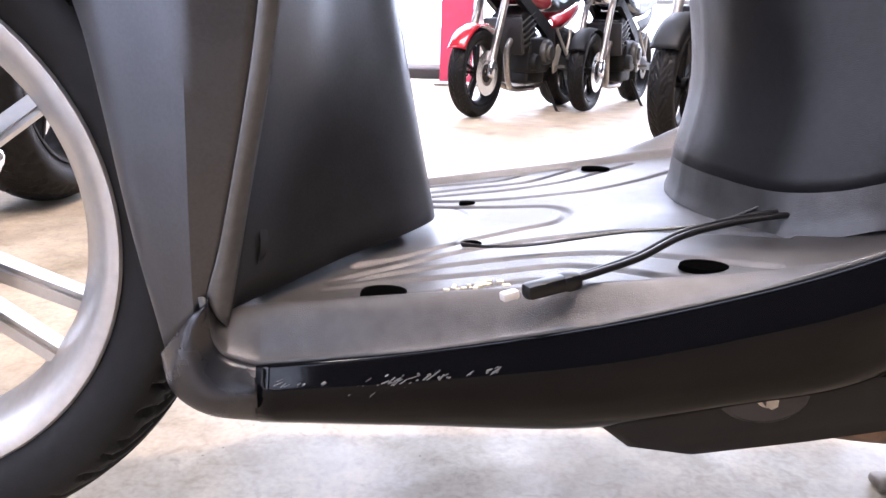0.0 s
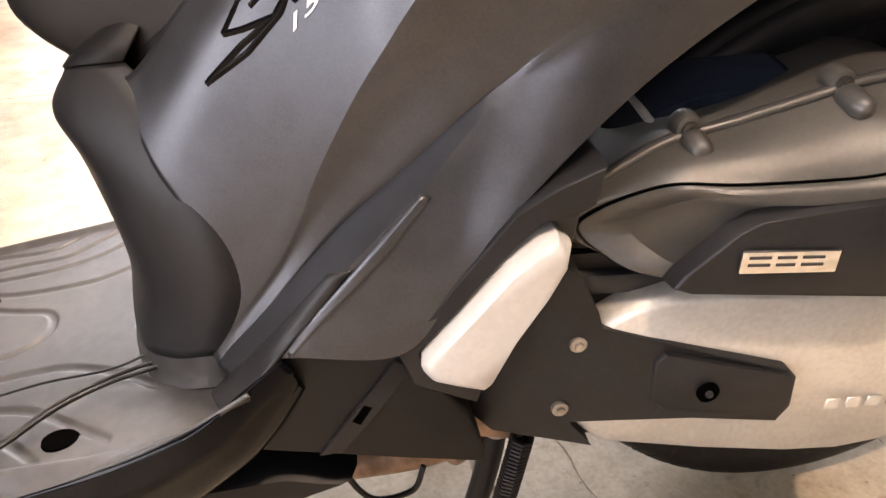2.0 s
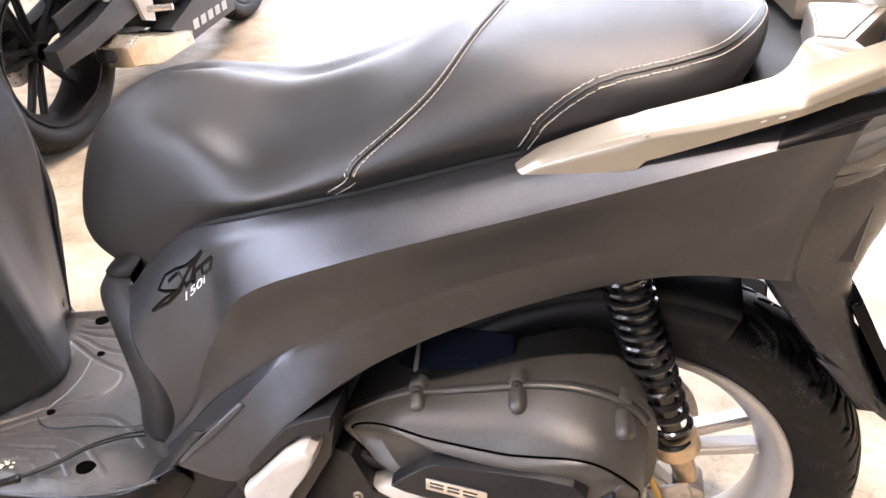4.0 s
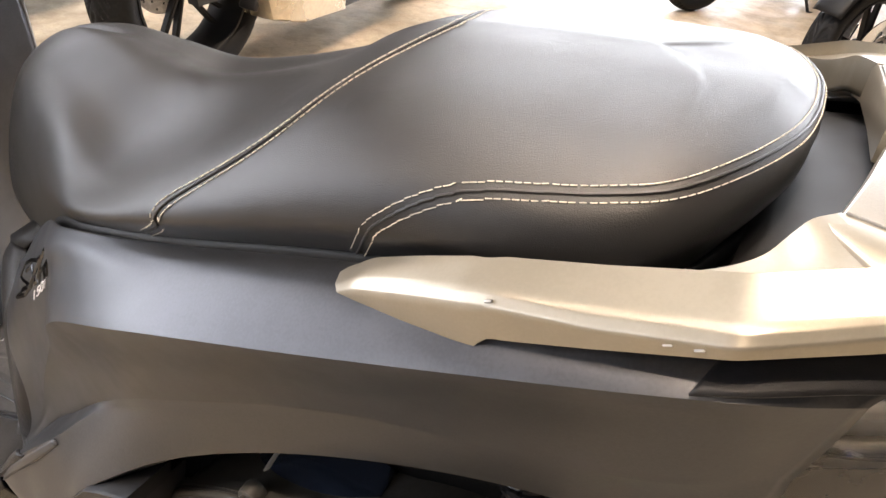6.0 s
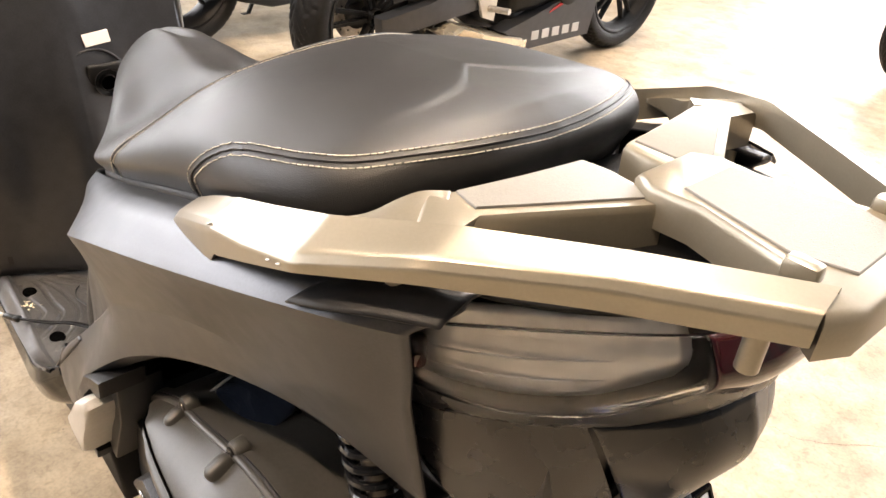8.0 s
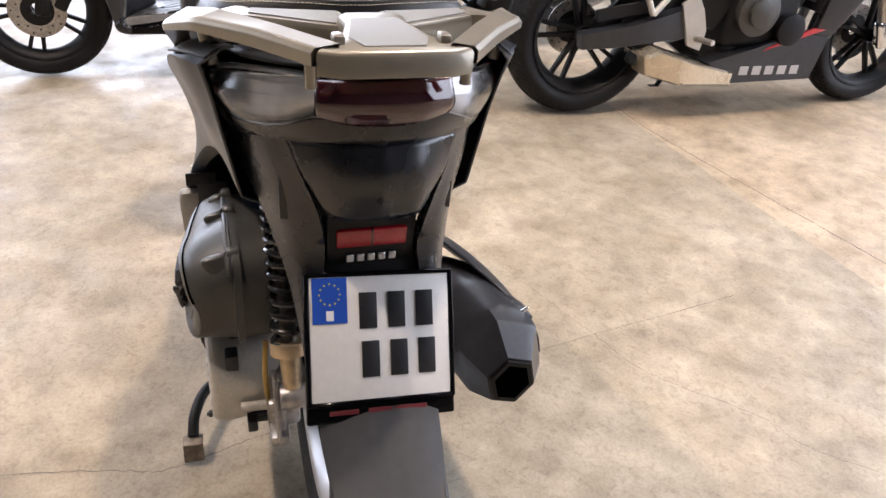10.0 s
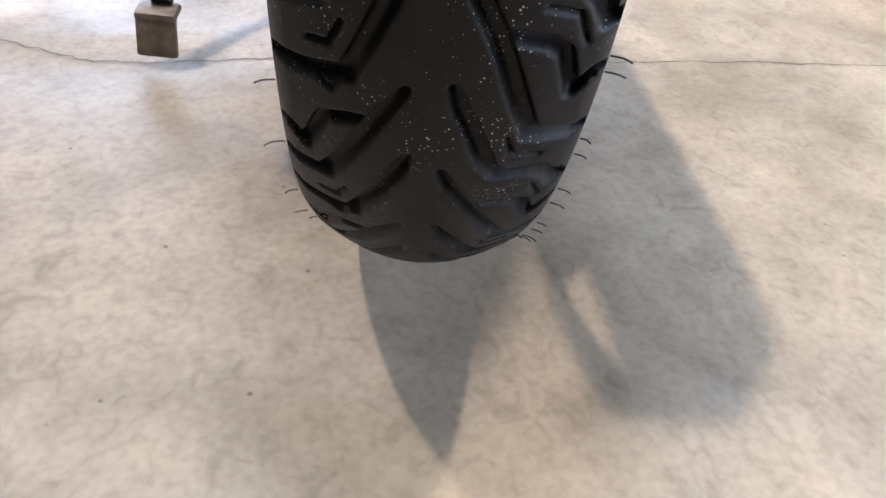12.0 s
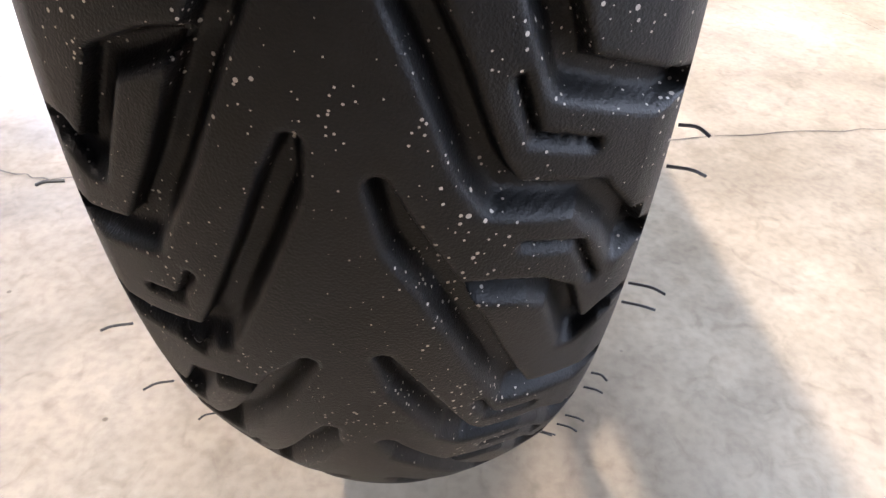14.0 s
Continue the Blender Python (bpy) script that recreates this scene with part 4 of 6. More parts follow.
AB = ((-0.346, 0.446), (-0.327, 0.472), (-0.292, 0.495), (-0.255, 0.514), (-0.205, 0.526), (-0.145, 0.542), (-0.110, 0.551), (-0.065, 0.554), (-0.017, 0.542), (0.012, 0.515), (0.022, 0.470), (0.018, 0.410), (-0.012, 0.390), (-0.07, 0.390), (-0.17, 0.400), (-0.27, 0.413), (-0.322, 0.432))
SEAM = ((-0.322, -0.168, 0.452), (-0.309, -0.176, 0.470), (-0.285, -0.188, 0.487), (-0.262, -0.199, 0.497), (-0.222, -0.206, 0.497), (-0.141, -0.209, 0.501), (-0.105, -0.210, 0.508), (-0.061, -0.208, 0.515), (-0.030, -0.204, 0.507), (0.000, -0.196, 0.479), (0.010, -0.188, 0.450), (0.008, -0.190, 0.412), (-0.012, -0.200, 0.402), (-0.07, -0.208, 0.402), (-0.17, -0.208, 0.410), (-0.27, -0.196, 0.420), (-0.308, -0.178, 0.436))
N_RING = 102


def closed_ring(pts):
    pts = list(pts)
    c = spline(pts[-2:] + pts + pts[:3], N_RING * (len(pts) + 4) // len(pts) + 1)
    step = (len(c) - 1) / (len(pts) + 4)
    return [c[int(round(2 * step + k * len(pts) * step / N_RING))] for k in range(N_RING)]


def shrunk(ring, k, dy):
    mid = sum(ring, Vector()) / len(ring)
    return [Vector((mid.x + (q.x - mid.x) * k, q.y + dy, mid.z + (q.z - mid.z) * k)) for q in ring]


def shell(rows):
    bm = grid_mesh(rows, close_u=True)
    bm.verts.ensure_lookup_table()
    k = len(rows[0])
    bm.faces.new(bm.verts[-k:])
    bm.faces.new(bm.verts[:k][::-1])
    bmesh.ops.recalc_face_normals(bm, faces=bm.faces[:])
    return bm


ring_a = closed_ring([Vector((x, -0.150, z)) for x, z in AB])
ring_s = closed_ring([Vector(q) for q in SEAM])
rows = [shrunk(ring_a, 0.96, 0.09), shrunk(ring_a, 0.985, 0.002), shrunk(ring_a, 1.030, 0.002), shrunk(ring_a, 1.030, -0.008), shrunk(ring_a, 0.972, -0.009)]
for k in range(1, 7):
    t = k / 6
    bulge = 0.06 * math.sin(t * math.pi)
    rows.append([a.lerp(b, t) + Vector((0, -bulge * 0.10, bulge * 0.03)) for a, b in zip(shrunk(ring_a, 0.965, -0.011), ring_s)])
rows.append(shrunk(ring_s, 0.985, 0.004))
airbox = part("air_filter_box", shell(rows), M_AIRBOX, scooter, "matt black air filter box with a screwed flange", angle=40)
part("lower_shell", shell([shrunk(ring_s, 0.975, 0.010), shrunk(ring_s, 0.991, -0.0005), shrunk(ring_s, 0.984, -0.0025), shrunk(ring_s, 0.94, -0.006), shrunk(ring_s, 0.88, -0.0085), shrunk(ring_s, 0.78, -0.010)]), M_AIRBOX, airbox, angle=30)
TRI = [(-0.262, 0.424), (-0.255, 0.434), (-0.222, 0.466), (-0.208, 0.475), (-0.150, 0.484), (-0.100, 0.491), (-0.062, 0.489), (-0.048, 0.476), (-0.078, 0.412), (-0.090, 0.408), (-0.248, 0.418)]
part("flat_panel", dome(TRI, [(-0.205, 1.03), (-0.2215, 1.01), (-0.2230, 0.985)]), M_PLASTIC, airbox, "plain flat panel of the filter box")
for k in range(3):
    c = Vector((-0.066 + 0.020 * k, -0.2175, 0.430 + 0.024 * k))
    part("vent_slot", rbox((0.006, 0.008, 0.020), pose(*c, 0, 38, 0), 0.001, 1), M_INK, airbox)
part("shell_joint", tube([shrunk(ring_s, 1.0, -0.0012)[k % N_RING] for k in range(0, N_RING // 2 + 6, 2)], 0.0013, 110, 6), M_HOLE, airbox)
part("vent_lip", tube([(-0.076, -0.2205, 0.412), (-0.050, -0.2200, 0.447), (-0.026, -0.2140, 0.478), (-0.012, -0.207, 0.492)], 0.0022, 24, 8), M_AIRBOX, airbox)
badge = part("badge", rbox((0.070, 0.003, 0.019), pose(-0.185, -0.2262, 0.4455, 0, 1, 0), 0.0035, 2), M_CHROME, airbox, "small silver badge with dark shapes")
for k, (dx, w) in enumerate(((-0.022, 0.016), (-0.003, 0.014), (0.016, 0.016))):
    part("badge_bar", joined(rbox((w, 0.001, 0.0025), pose(-0.185, -0.2279, 0.4455, 0, 1, 0) @ pose(dx, 0, 0.004), 0.0004, 1), rbox((w, 0.001, 0.0025), pose(-0.185, -0.2279, 0.4455, 0, 1, 0) @ pose(dx, 0, -0.002), 0.0004, 1)), M_INK, badge, smooth=False)
for bx, bz in ((-0.240, 0.521), (-0.128, 0.548), (-0.018, 0.536)):
    part("screw_boss", joined(cyl(0.0120, 0.0105, 0.016, pose(bx, -0.156, bz, 90), 24, 0.003), moved(rbox((0.019, 0.026, 0.046), Matrix(), 0.0085, 4), pose(bx + 0.007, -0.168, bz - 0.020, 24, -24, 0))), M_AIRBOX, airbox)
    part("screw", joined(cyl(0.0066, 0.0066, 0.004, pose(bx, -0.1645, bz, 90), 16, 0.001), cyl(0.0032, 0.0032, 0.0015, pose(bx, -0.1670, bz, 90), 6)), M_DAMPER, airbox)
part("flange_bead", tube([shrunk(ring_a, 0.978, -0.0125)[k % N_RING] for k in range(0, N_RING // 2 + 4, 2)], 0.0038, 110, 10), M_AIRBOX, airbox)
part("flange_groove", tube([shrunk(ring_a, 1.002, -0.0098)[k % N_RING] for k in range(0, N_RING // 2 + 4, 2)], 0.0022, 110, 8), M_INK, airbox)
# the box widens towards the rear
for ob in [airbox, *airbox.children_recursive]:
    for v in ob.data.vertices:
        x, y, z = v.co
        v.co.y = y - 0.11 * max(0.0, x + 0.24) * smooth_step(0.155, 0.205, -y)
D0 = ((-0.322, -0.138, 0.440), (-0.292, -0.140, 0.478), (-0.25, -0.142, 0.503), (-0.2, -0.142, 0.517), (-0.138, -0.144, 0.532))
D1 = ((-0.320, -0.130, 0.446), (-0.290, -0.132, 0.484), (-0.25, -0.133, 0.509), (-0.204, -0.133, 0.522), (-0.138, -0.138, 0.536))
D2 = ((-0.316, -0.115, 0.452), (-0.287, -0.118, 0.490), (-0.249, -0.118, 0.516), (-0.206, -0.118, 0.530), (-0.136, -0.120, 0.540))
D3 = ((-0.302, -0.075, 0.466), (-0.277, -0.075, 0.504), (-0.246, -0.075, 0.531), (-0.211, -0.075, 0.543), (-0.140, -0.085, 0.549))
D4 = [(x + 0.006, y + 0.030, z - 0.035) for x, y, z in D3]
duct = part("intake_duct", loft((D0, D1, D2, D3, D4), 50, 6, (2, 3)), M_DUCT, scooter, "shiny black intake duct above the filter box", 0.004)
part("duct_clip", tube([(-0.250, -0.136, 0.506), (-0.252, -0.118, 0.512), (-0.254, -0.095, 0.517), (-0.256, -0.078, 0.520)], 0.0042, 14, 10), M_WHITE, duct, "cream strap across the duct")
# dark parts under the seat box
part("frame_cover", dome([(-0.56, 0.58), (-0.40, 0.66), (-0.10, 0.70), (0.10, 0.80), (0.19, 0.82), (0.185, 0.70), (0.10, 0.69), (-0.05, 0.655), (-0.20, 0.60), (-0.33, 0.48), (-0.42, 0.40), (-0.56, 0.34)], [(0.10, 1), (-0.10, 1), (-0.105, 0.99)]), M_INK, scooter, "black inner frame and helmet box")

# left shock absorber
shock = part("shock_absorber", joined(rod((-0.030, -0.088, 0.665), (0.062, -0.088, 0.395), 0.0125, seg=20), rod((-0.036, -0.088, 0.682), (-0.026, -0.088, 0.655), 0.026, seg=24, bevel=0.002)), M_DAMPER, scooter, "rear shock absorber with a black coil spring")
turns, n = 15, 480
coil = []
a, b = Vector((-0.031, -0.088, 0.662)), Vector((0.055, -0.088, 0.415))
ax = (b - a).normalized()
e1 = ax.cross(Vector((0, 1, 0))).normalized()
for k in range(n):
    t = k / (n - 1)
    w = 2 * math.pi * turns * (1.30 * t - 0.30 * t * t)
    coil.append(a + (b - a) * t + 0.0235 * (math.cos(w) * e1 + math.sin(w) * Vector((0, 1, 0))))
part("coil_spring", tube(coil, 0.0043, n, 8), M_SPRING, shock, "gloss black coil spring")
part("lower_seat", joined(rod((0.053, -0.088, 0.421), (0.060, -0.088, 0.401), 0.029, seg=24, bevel=0.002), rod((0.060, -0.088, 0.402), (0.078, -0.088, 0.350), 0.0165, 0.0135, 18)), M_BRASS, shock)
part("mount_eye", rod((0.082, -0.108, 0.335), (0.082, -0.066, 0.335), 0.019, seg=22, bevel=0.003), M_STEEL, shock)
part("mount_bracket", joined(rbox((0.05, 0.006, 0.10), pose(0.070, -0.112, 0.310, 0, -20, 0), 0.002), rbox((0.03, 0.05, 0.05), pose(0.05, -0.10, 0.285), 0.006)), M_STEEL, shock)
part("hose", tube([(0.02, -0.12, 0.40), (0.045, -0.125, 0.345), (0.05, -0.120, 0.29), (0.045, -0.11, 0.24)], 0.0042, 24, 10), M_AMBER, scooter, "amber breather hose")


# wheels
def tread_depth(th, y, period=360 / 21):
    """Depth of the grooves at an angle in degrees and a place across, in mm."""
    d = np.zeros_like(th)
    wide, branch, cut = (3.1, 7.0), (2.4, 6.0), (0.75, 3.4)
    right = (((-5.4, 5.3), (-7.8, 10), (-10, 16.2), (-13, 23), (-19.2, 35), (-20.5, 53), wide),
             ((-10, 16.2), (-10.6, 26.4), (-11.1, 34.4), (-12.1, 40.4), (-15.7, 46), (-14.5, 53), branch),
             ((2.9, 5.6), (0.5, 10.2), (-1.5, 15), (-5, 22), (-6.2, 26), (-7.0, 42), (-9.0, 49.4), (-10.5, 53), wide),
             ((-2, 26.7), (-4, 30.3), (-4.7, 41), cut), ((-8.6, 31.2), (-9.3, 42.1), (-11.6, 46.9), cut))
    left = (((2.3, 9.9), (0.2, 16.3), (-2.4, 22.4), (-5.8, 29.9), (-9.7, 39.6), (-10.5, 53), wide),
            ((-1.0, 21), (-1.6, 29), (-2.5, 38.4), (-4.0, 41.3), (-7.2, 47.4), (-6.0, 53), branch),
            ((-4.0, 8.0), (-5.5, 10.2), (-9.2, 17.7), (-14.7, 29.3), (-15.7, 44.4), (-16, 53), wide),
            ((-13.1, 42.6), (-12.8, 35.5), (-11, 31.6), cut), ((1.5, 43.6), (0.6, 35.2), (2.0, 30.5), cut))
    for side, lines in ((1, right), (-1, left)):
        on = (y * side > 0)
        ys = np.abs(y)
        base = (th) % period
        for *pts, (half, deep) in lines:
            for sh in (-2 * period, -period, 0, period):
                t = (base + sh) * 5.2
                for k, ((t0, y0), (t1, y1)) in enumerate(zip(pts, pts[1:])):
                    ax_, ay_ = t0 * 5.2, y0
                    vx, vy = t1 * 5.2 - ax_, y1 - y0
                    u = np.clip(((t - ax_) * vx + (ys - ay_) * vy) / (vx * vx + vy * vy), 0, 1)
                    dist = np.hypot(t - ax_ - u * vx, ys - ay_ - u * vy)
                    h = half * (0.45 + 0.55 * u) if k == 0 and half > 1 else half
                    g = (1 / (1 + np.exp(-np.clip((h - dist) / 0.36, -30, 30)))) * deep
                    d = np.maximum(d, np.where(on, g, 0))
    return d


def tyre_mesh(radius, half, rim_r, nth, nv, grooves):
    """A tyre round the y axis: crowned tread, side walls and beads."""
    drop = 0.018 * (half / 0.06)
    prof = [(rim_r - 0.004, -half * 0.62), (rim_r + 0.004, -half * 0.74), (rim_r + 0.020, -half * 0.92), (rim_r + 0.038, -half * 1.0), (radius - drop * 1.55, -half * 0.985), (radius - drop, -half * 0.87)]
    side = [Vector((r, y, 0)) for r, y in prof]
    left = spline(side, 14)
    crown = [Vector((radius - drop * (s / 0.87) ** 2, s * half, 0)) for s in np.linspace(-0.87, 0.87, nv)]
    right = [Vector((v.x, -v.y, 0)) for v in left[::-1]]
    prof = left[:-1] + crown + right[1:]
    r = np.array([p.x for p in prof])[None, :]
    y = np.array([p.y for p in prof])[None, :]
    th = np.linspace(0, 360, nth, endpoint=False)[:, None]
    rr = np.repeat(r, nth, 0)
    if grooves:
        fade = np.clip((rr - (radius - drop * 1.5)) / 0.004, 0, 1)
        rr = rr - tread_depth(th + 0 * y, (y + 0 * th) * 1000 * 0.06 / half) * 0.001 * fade
    a = np.radians(th)
    X, Z, Y = rr * np.cos(a), rr * np.sin(a), np.repeat(y, nth, 0)
    m = len(prof)
    verts = np.stack([X, Y, Z], 2).reshape(-1, 3)
    i, j = np.meshgrid(np.arange(nth), np.arange(m - 1), indexing="ij")
    i2 = (i + 1) % nth
    faces = np.stack([i * m + j, i * m + j + 1, i2 * m + j + 1, i2 * m + j], 2).reshape(-1, 4)
    return verts, faces


def array_part(name, verts, faces, material, parent, label=""):
    me = bpy.data.meshes.new(name)
    me.from_pydata(verts.tolist(), [], faces.tolist())
    me.shade_smooth()
    me.set_sharp_from_angle(angle=radians(50))
    me.materials.append(material)
    ob = new(name, me)
    ob.parent = parent
    if label:
        tagged(ob, label)
    return ob


def wheel(name, place, radius, half, rim_r, parent, label, nth, nv, disc_y, tyre_mat, spin=0.0, rim_mat=None, pairs=5, turn=0.0):
    rim_mat = rim_mat or M_RIM
    w = part(name, lathe([(0.028, -0.030), (0.032, -0.034), (0.032, 0.034), (0.028, 0.030)], 32), rim_mat, parent, label)
    w.matrix_basis = pose(*place, 0, 0, turn)
    v, f = tyre_mesh(radius, half, rim_r, nth, nv, True)
    array_part("tyre", v, f, tyre_mat, w, "black rubber tyre with an angular tread")
    h = half * 0.78
    rimp = [(rim_r + 0.006, -h), (rim_r + 0.004, -h * 1.06), (rim_r - 0.003, -h * 1.05), (rim_r - 0.010, -h * 0.94), (rim_r - 0.018, -h * 0.72), (rim_r - 0.030, -h * 0.35), (rim_r - 0.034, 0.0)]
    rimp = rimp + [(r, -y) for r, y in rimp[-2::-1]] + [(rim_r + 0.003, h * 0.9), (rim_r - 0.012, 0), (rim_r + 0.003, -h * 0.9)]
    part("rim", lathe(rimp, 96), rim_mat, w, "painted alloy rim")
    for k in range(pairs):
        for s in (-1, 1):
            a0 = 2 * math.pi * k / pairs + spin
            p0 = Vector((0.030 * math.cos(a0 + s * 0.30), 0, 0.030 * math.sin(a0 + s * 0.30)))
            p1 = Vector(((rim_r - 0.024) * math.cos(a0 + s * 0.15), 0, (rim_r - 0.024) * math.sin(a0 + s * 0.15)))
            m, d = along(p0, p1)
            bm = bmesh.new()
            vs = box(bm, (0.030, 0.017, d), Matrix())
            for q in vs:
                if q.co.z > 0:
                    q.co.x, q.co.y = q.co.x * 0.85, q.co.y * 0.9
            bmesh.ops.bevel(bm, geom=bm.edges[:], offset=0.004, segments=2, affect="EDGES")
            x_ax = (p1 - p0).normalized()
            rot = Matrix((Vector((0, 1, 0)), Vector((0, 1, 0)).cross(x_ax) * -1, x_ax)).transposed()
            part("spoke", moved(bm, Matrix.LocRotScale((p0 + p1) / 2, rot.to_quaternion(), None)), rim_mat, w)
    if disc_y is not None:
        dm = lathe([(0.062, disc_y - 0.002), (0.110, disc_y - 0.002), (0.110, disc_y + 0.002), (0.062, disc_y + 0.002), (0.062, disc_y - 0.002)], 64)
        disc = part("brake_disc", dm, M_STEEL, w, "drilled steel brake disc")
        hole = cyl(0.0042, 0.0042, 0.0052, pose(0, 0, 0, 90), 10)
        first = None
        for k in range(20):
            a0 = 2 * math.pi * k / 20
            rr = 0.078 if k % 2 else 0.096
            if first is None:
                first = part("disc_hole", hole, M_INK, disc)
                spot = first
            else:
                spot = new("disc_hole", first.data)
                spot.parent = disc
            spot.matrix_basis = pose(rr * math.cos(a0), disc_y, rr * math.sin(a0))
        part("disc_carrier", lathe([(0.028, disc_y - 0.004), (0.060, disc_y - 0.003), (0.068, disc_y), (0.060, disc_y + 0.004), (0.028, disc_y + 0.006)], 40), M_DARK, w)
    return w


rear_wheel = wheel("rear_wheel", (0, 0, 0.295), 0.303, 0.0605, 0.212, scooter, "rear wheel with a silver rim", 2300, 150, 0.062, M_TREAD, spin=0.35)
front_wheel = wheel("front_wheel", (-1.345, -0.010, 0.272), 0.282, 0.050, 0.210, scooter, "front wheel with a silver rim", 420, 40, -0.060, M_TYRE, spin=-0.52, turn=3.0)
# rubber hairs on the tread
rnd = random.Random(11)
hairs = []
for k in range(34):
    a0 = radians(-62 + 2.9 * k + rnd.uniform(-1, 1))
    s = 1 if k % 3 else -1
    r0 = 0.2825
    p0 = Vector((r0 * math.cos(a0), s * 0.0575, r0 * math.sin(a0)))
    d = Vector((0.25 * math.cos(a0), s, 0.25 * math.sin(a0))).normalized()
    ln = rnd.uniform(0.004, 0.0085)
    hairs.append(tube([p0, p0 + d * ln * 0.6 + Vector((0, 0, 0.0002)), p0 + d * ln + Vector((rnd.uniform(-0.001, 0.001), 0, -0.0008))], 0.00036, 8, 5))
tagged(part("tyre_hairs", joined(*hairs), M_INK, rear_wheel), "fine rubber moulding hairs on the tread", kind="stuff")
part("swing_arm", rbox((0.34, 0.05, 0.07), pose(-0.14, -0.085, 0.30), 0.02, 3), M_STEEL, scooter)
part("axle_nut", joined(cyl(0.016, 0.016, 0.02, pose(0, -0.07, 0.299, 90), 6), cyl(0.022, 0.022, 0.006, pose(0, -0.062, 0.299, 90), 20)), M_STEEL, rear_wheel).matrix_basis = pose(0, 0, -0.299)
part("fork_leg", joined(rod((-1.325, -0.075, 0.272), (-1.235, -0.075, 0.62), 0.017, 0.022, 18), rbox((0.06, 0.03, 0.07), pose(-1.318, -0.075, 0.285, 0, 14, 0), 0.01)), M_STEEL, scooter, "silver fork leg")
part("brake_caliper", rbox((0.05, 0.045, 0.085), pose(-1.235, -0.075, 0.315, 0, 30, 0), 0.01, 3), M_CHROME, scooter)
part("axle_bracket", joined(rbox((0.10, 0.012, 0.055), pose(0.035, -0.105, 0.290, 0, -8, 0), 0.010, 3), rbox((0.05, 0.030, 0.018), pose(0.075, -0.110, 0.262), 0.005, 2)), M_STEEL, scooter, "cast bracket at the rear axle")
part("axle_end", joined(cyl(0.015, 0.015, 0.016, pose(0.0, -0.120, 0.295, 90), 6, 0.001), cyl(0.008, 0.007, 0.014, pose(0.0, -0.130, 0.295, 90), 14, 0.001)), M_CHROME, scooter)
part("cable_tab", joined(rbox((0.030, 0.016, 0.022), pose(0.022, -0.148, 0.240, 0, 0, 0), 0.003, 2), rbox((0.022, 0.060, 0.010), pose(0.018, -0.112, 0.246), 0.003, 2)), M_INK, scooter)
part("connector", rbox((0.024, 0.020, 0.036), pose(-0.002, -0.172, 0.352, 0, 8, 0), 0.003, 2), M_INK, scooter)
part("case_lug", rod((0.030, -0.165, 0.280), (0.032, -0.120, 0.280), 0.008, seg=14, bevel=0.002), M_CASE, scooter)
# hugger over the rear wheel
part("inner_mudguard", joined(lathe([(0.312, -0.078), (0.322, -0.068), (0.327, -0.03), (0.328, 0.0), (0.327, 0.03), (0.322, 0.068), (0.312, 0.078)], 40, radians(71), radians(165)),
                              lathe([(0.275, -0.080), (0.312, -0.078)], 40, radians(71), radians(165))), M_DARK, scooter, "black inner mudguard over the rear wheel", 0.003).matrix_basis = pose(0, 0, 0.299)

# ---- seat ----
ST0 = ((-0.688, 0, 0.56), (-0.6887, -0.018, 0.5546), (-0.6595, -0.035, 0.5516), (-0.5974, -0.065, 0.5977), (-0.5148, -0.1, 0.6722), (-0.4, -0.15, 0.734), (-0.286, -0.166, 0.776), (-0.13, -0.168, 0.829), (-0.025, -0.163, 0.85), (0.03, -0.136, 0.86), (0.056, -0.062, 0.866), (0.06, 0, 0.868))
ST1 = ((-0.731, 0, 0.607), (-0.7261, -0.016, 0.604), (-0.6996, -0.032, 0.6027), (-0.6172, -0.062, 0.6527), (-0.5239, -0.1, 0.7072), (-0.402, -0.157, 0.751), (-0.286, -0.177, 0.796), (-0.13, -0.178, 0.853), (-0.022, -0.17, 0.876), (0.04, -0.14, 0.889), (0.07, -0.066, 0.895), (0.075, 0, 0.897))
ST2 = ((-0.698, 0, 0.706), (-0.6921, -0.015, 0.7068), (-0.6643, -0.03, 0.7135), (-0.5991, -0.056, 0.7512), (-0.5099, -0.09, 0.7698), (-0.4065, -0.131, 0.7652), (-0.288, -0.162, 0.814), (-0.13, -0.166, 0.883), (-0.012, -0.155, 0.903), (0.04, -0.124, 0.913), (0.068, -0.06, 0.917), (0.073, 0, 0.918))
ST3 = ((-0.649, 0, 0.772), (-0.6435, -0.013, 0.7731), (-0.622, -0.026, 0.779), (-0.5732, -0.042, 0.7923), (-0.4946, -0.06, 0.7932), (-0.404, -0.09, 0.7808), (-0.275, -0.12, 0.838), (-0.16, -0.12, 0.9), (-0.015, -0.114, 0.92), (0.024, -0.094, 0.925), (0.05, -0.048, 0.928), (0.056, 0, 0.929))
ST4 = ((-0.6, 0, 0.806), (-0.58, -0.007, 0.815), (-0.555, -0.014, 0.821), (-0.515, -0.022, 0.826), (-0.46, -0.03, 0.823), (-0.385, -0.038, 0.823), (-0.268, -0.045, 0.862), (-0.17, -0.045, 0.911), (-0.015, -0.045, 0.932), (0.015, -0.036, 0.933), (0.038, -0.018, 0.933), (0.043, 0, 0.933))
ST5 = [(-0.27 + (x + 0.27) * 0.88, 0.0, z + 0.0008) for x, y, z in ST4]
seat_bm = mirror_y(loft((ST0, ST1, ST2, ST3, ST4, ST5), 120, 9))
bmesh.ops.recalc_face_normals(seat_bm, faces=seat_bm.faces[:])
tree = BVHTree.FromBMesh(seat_bm)
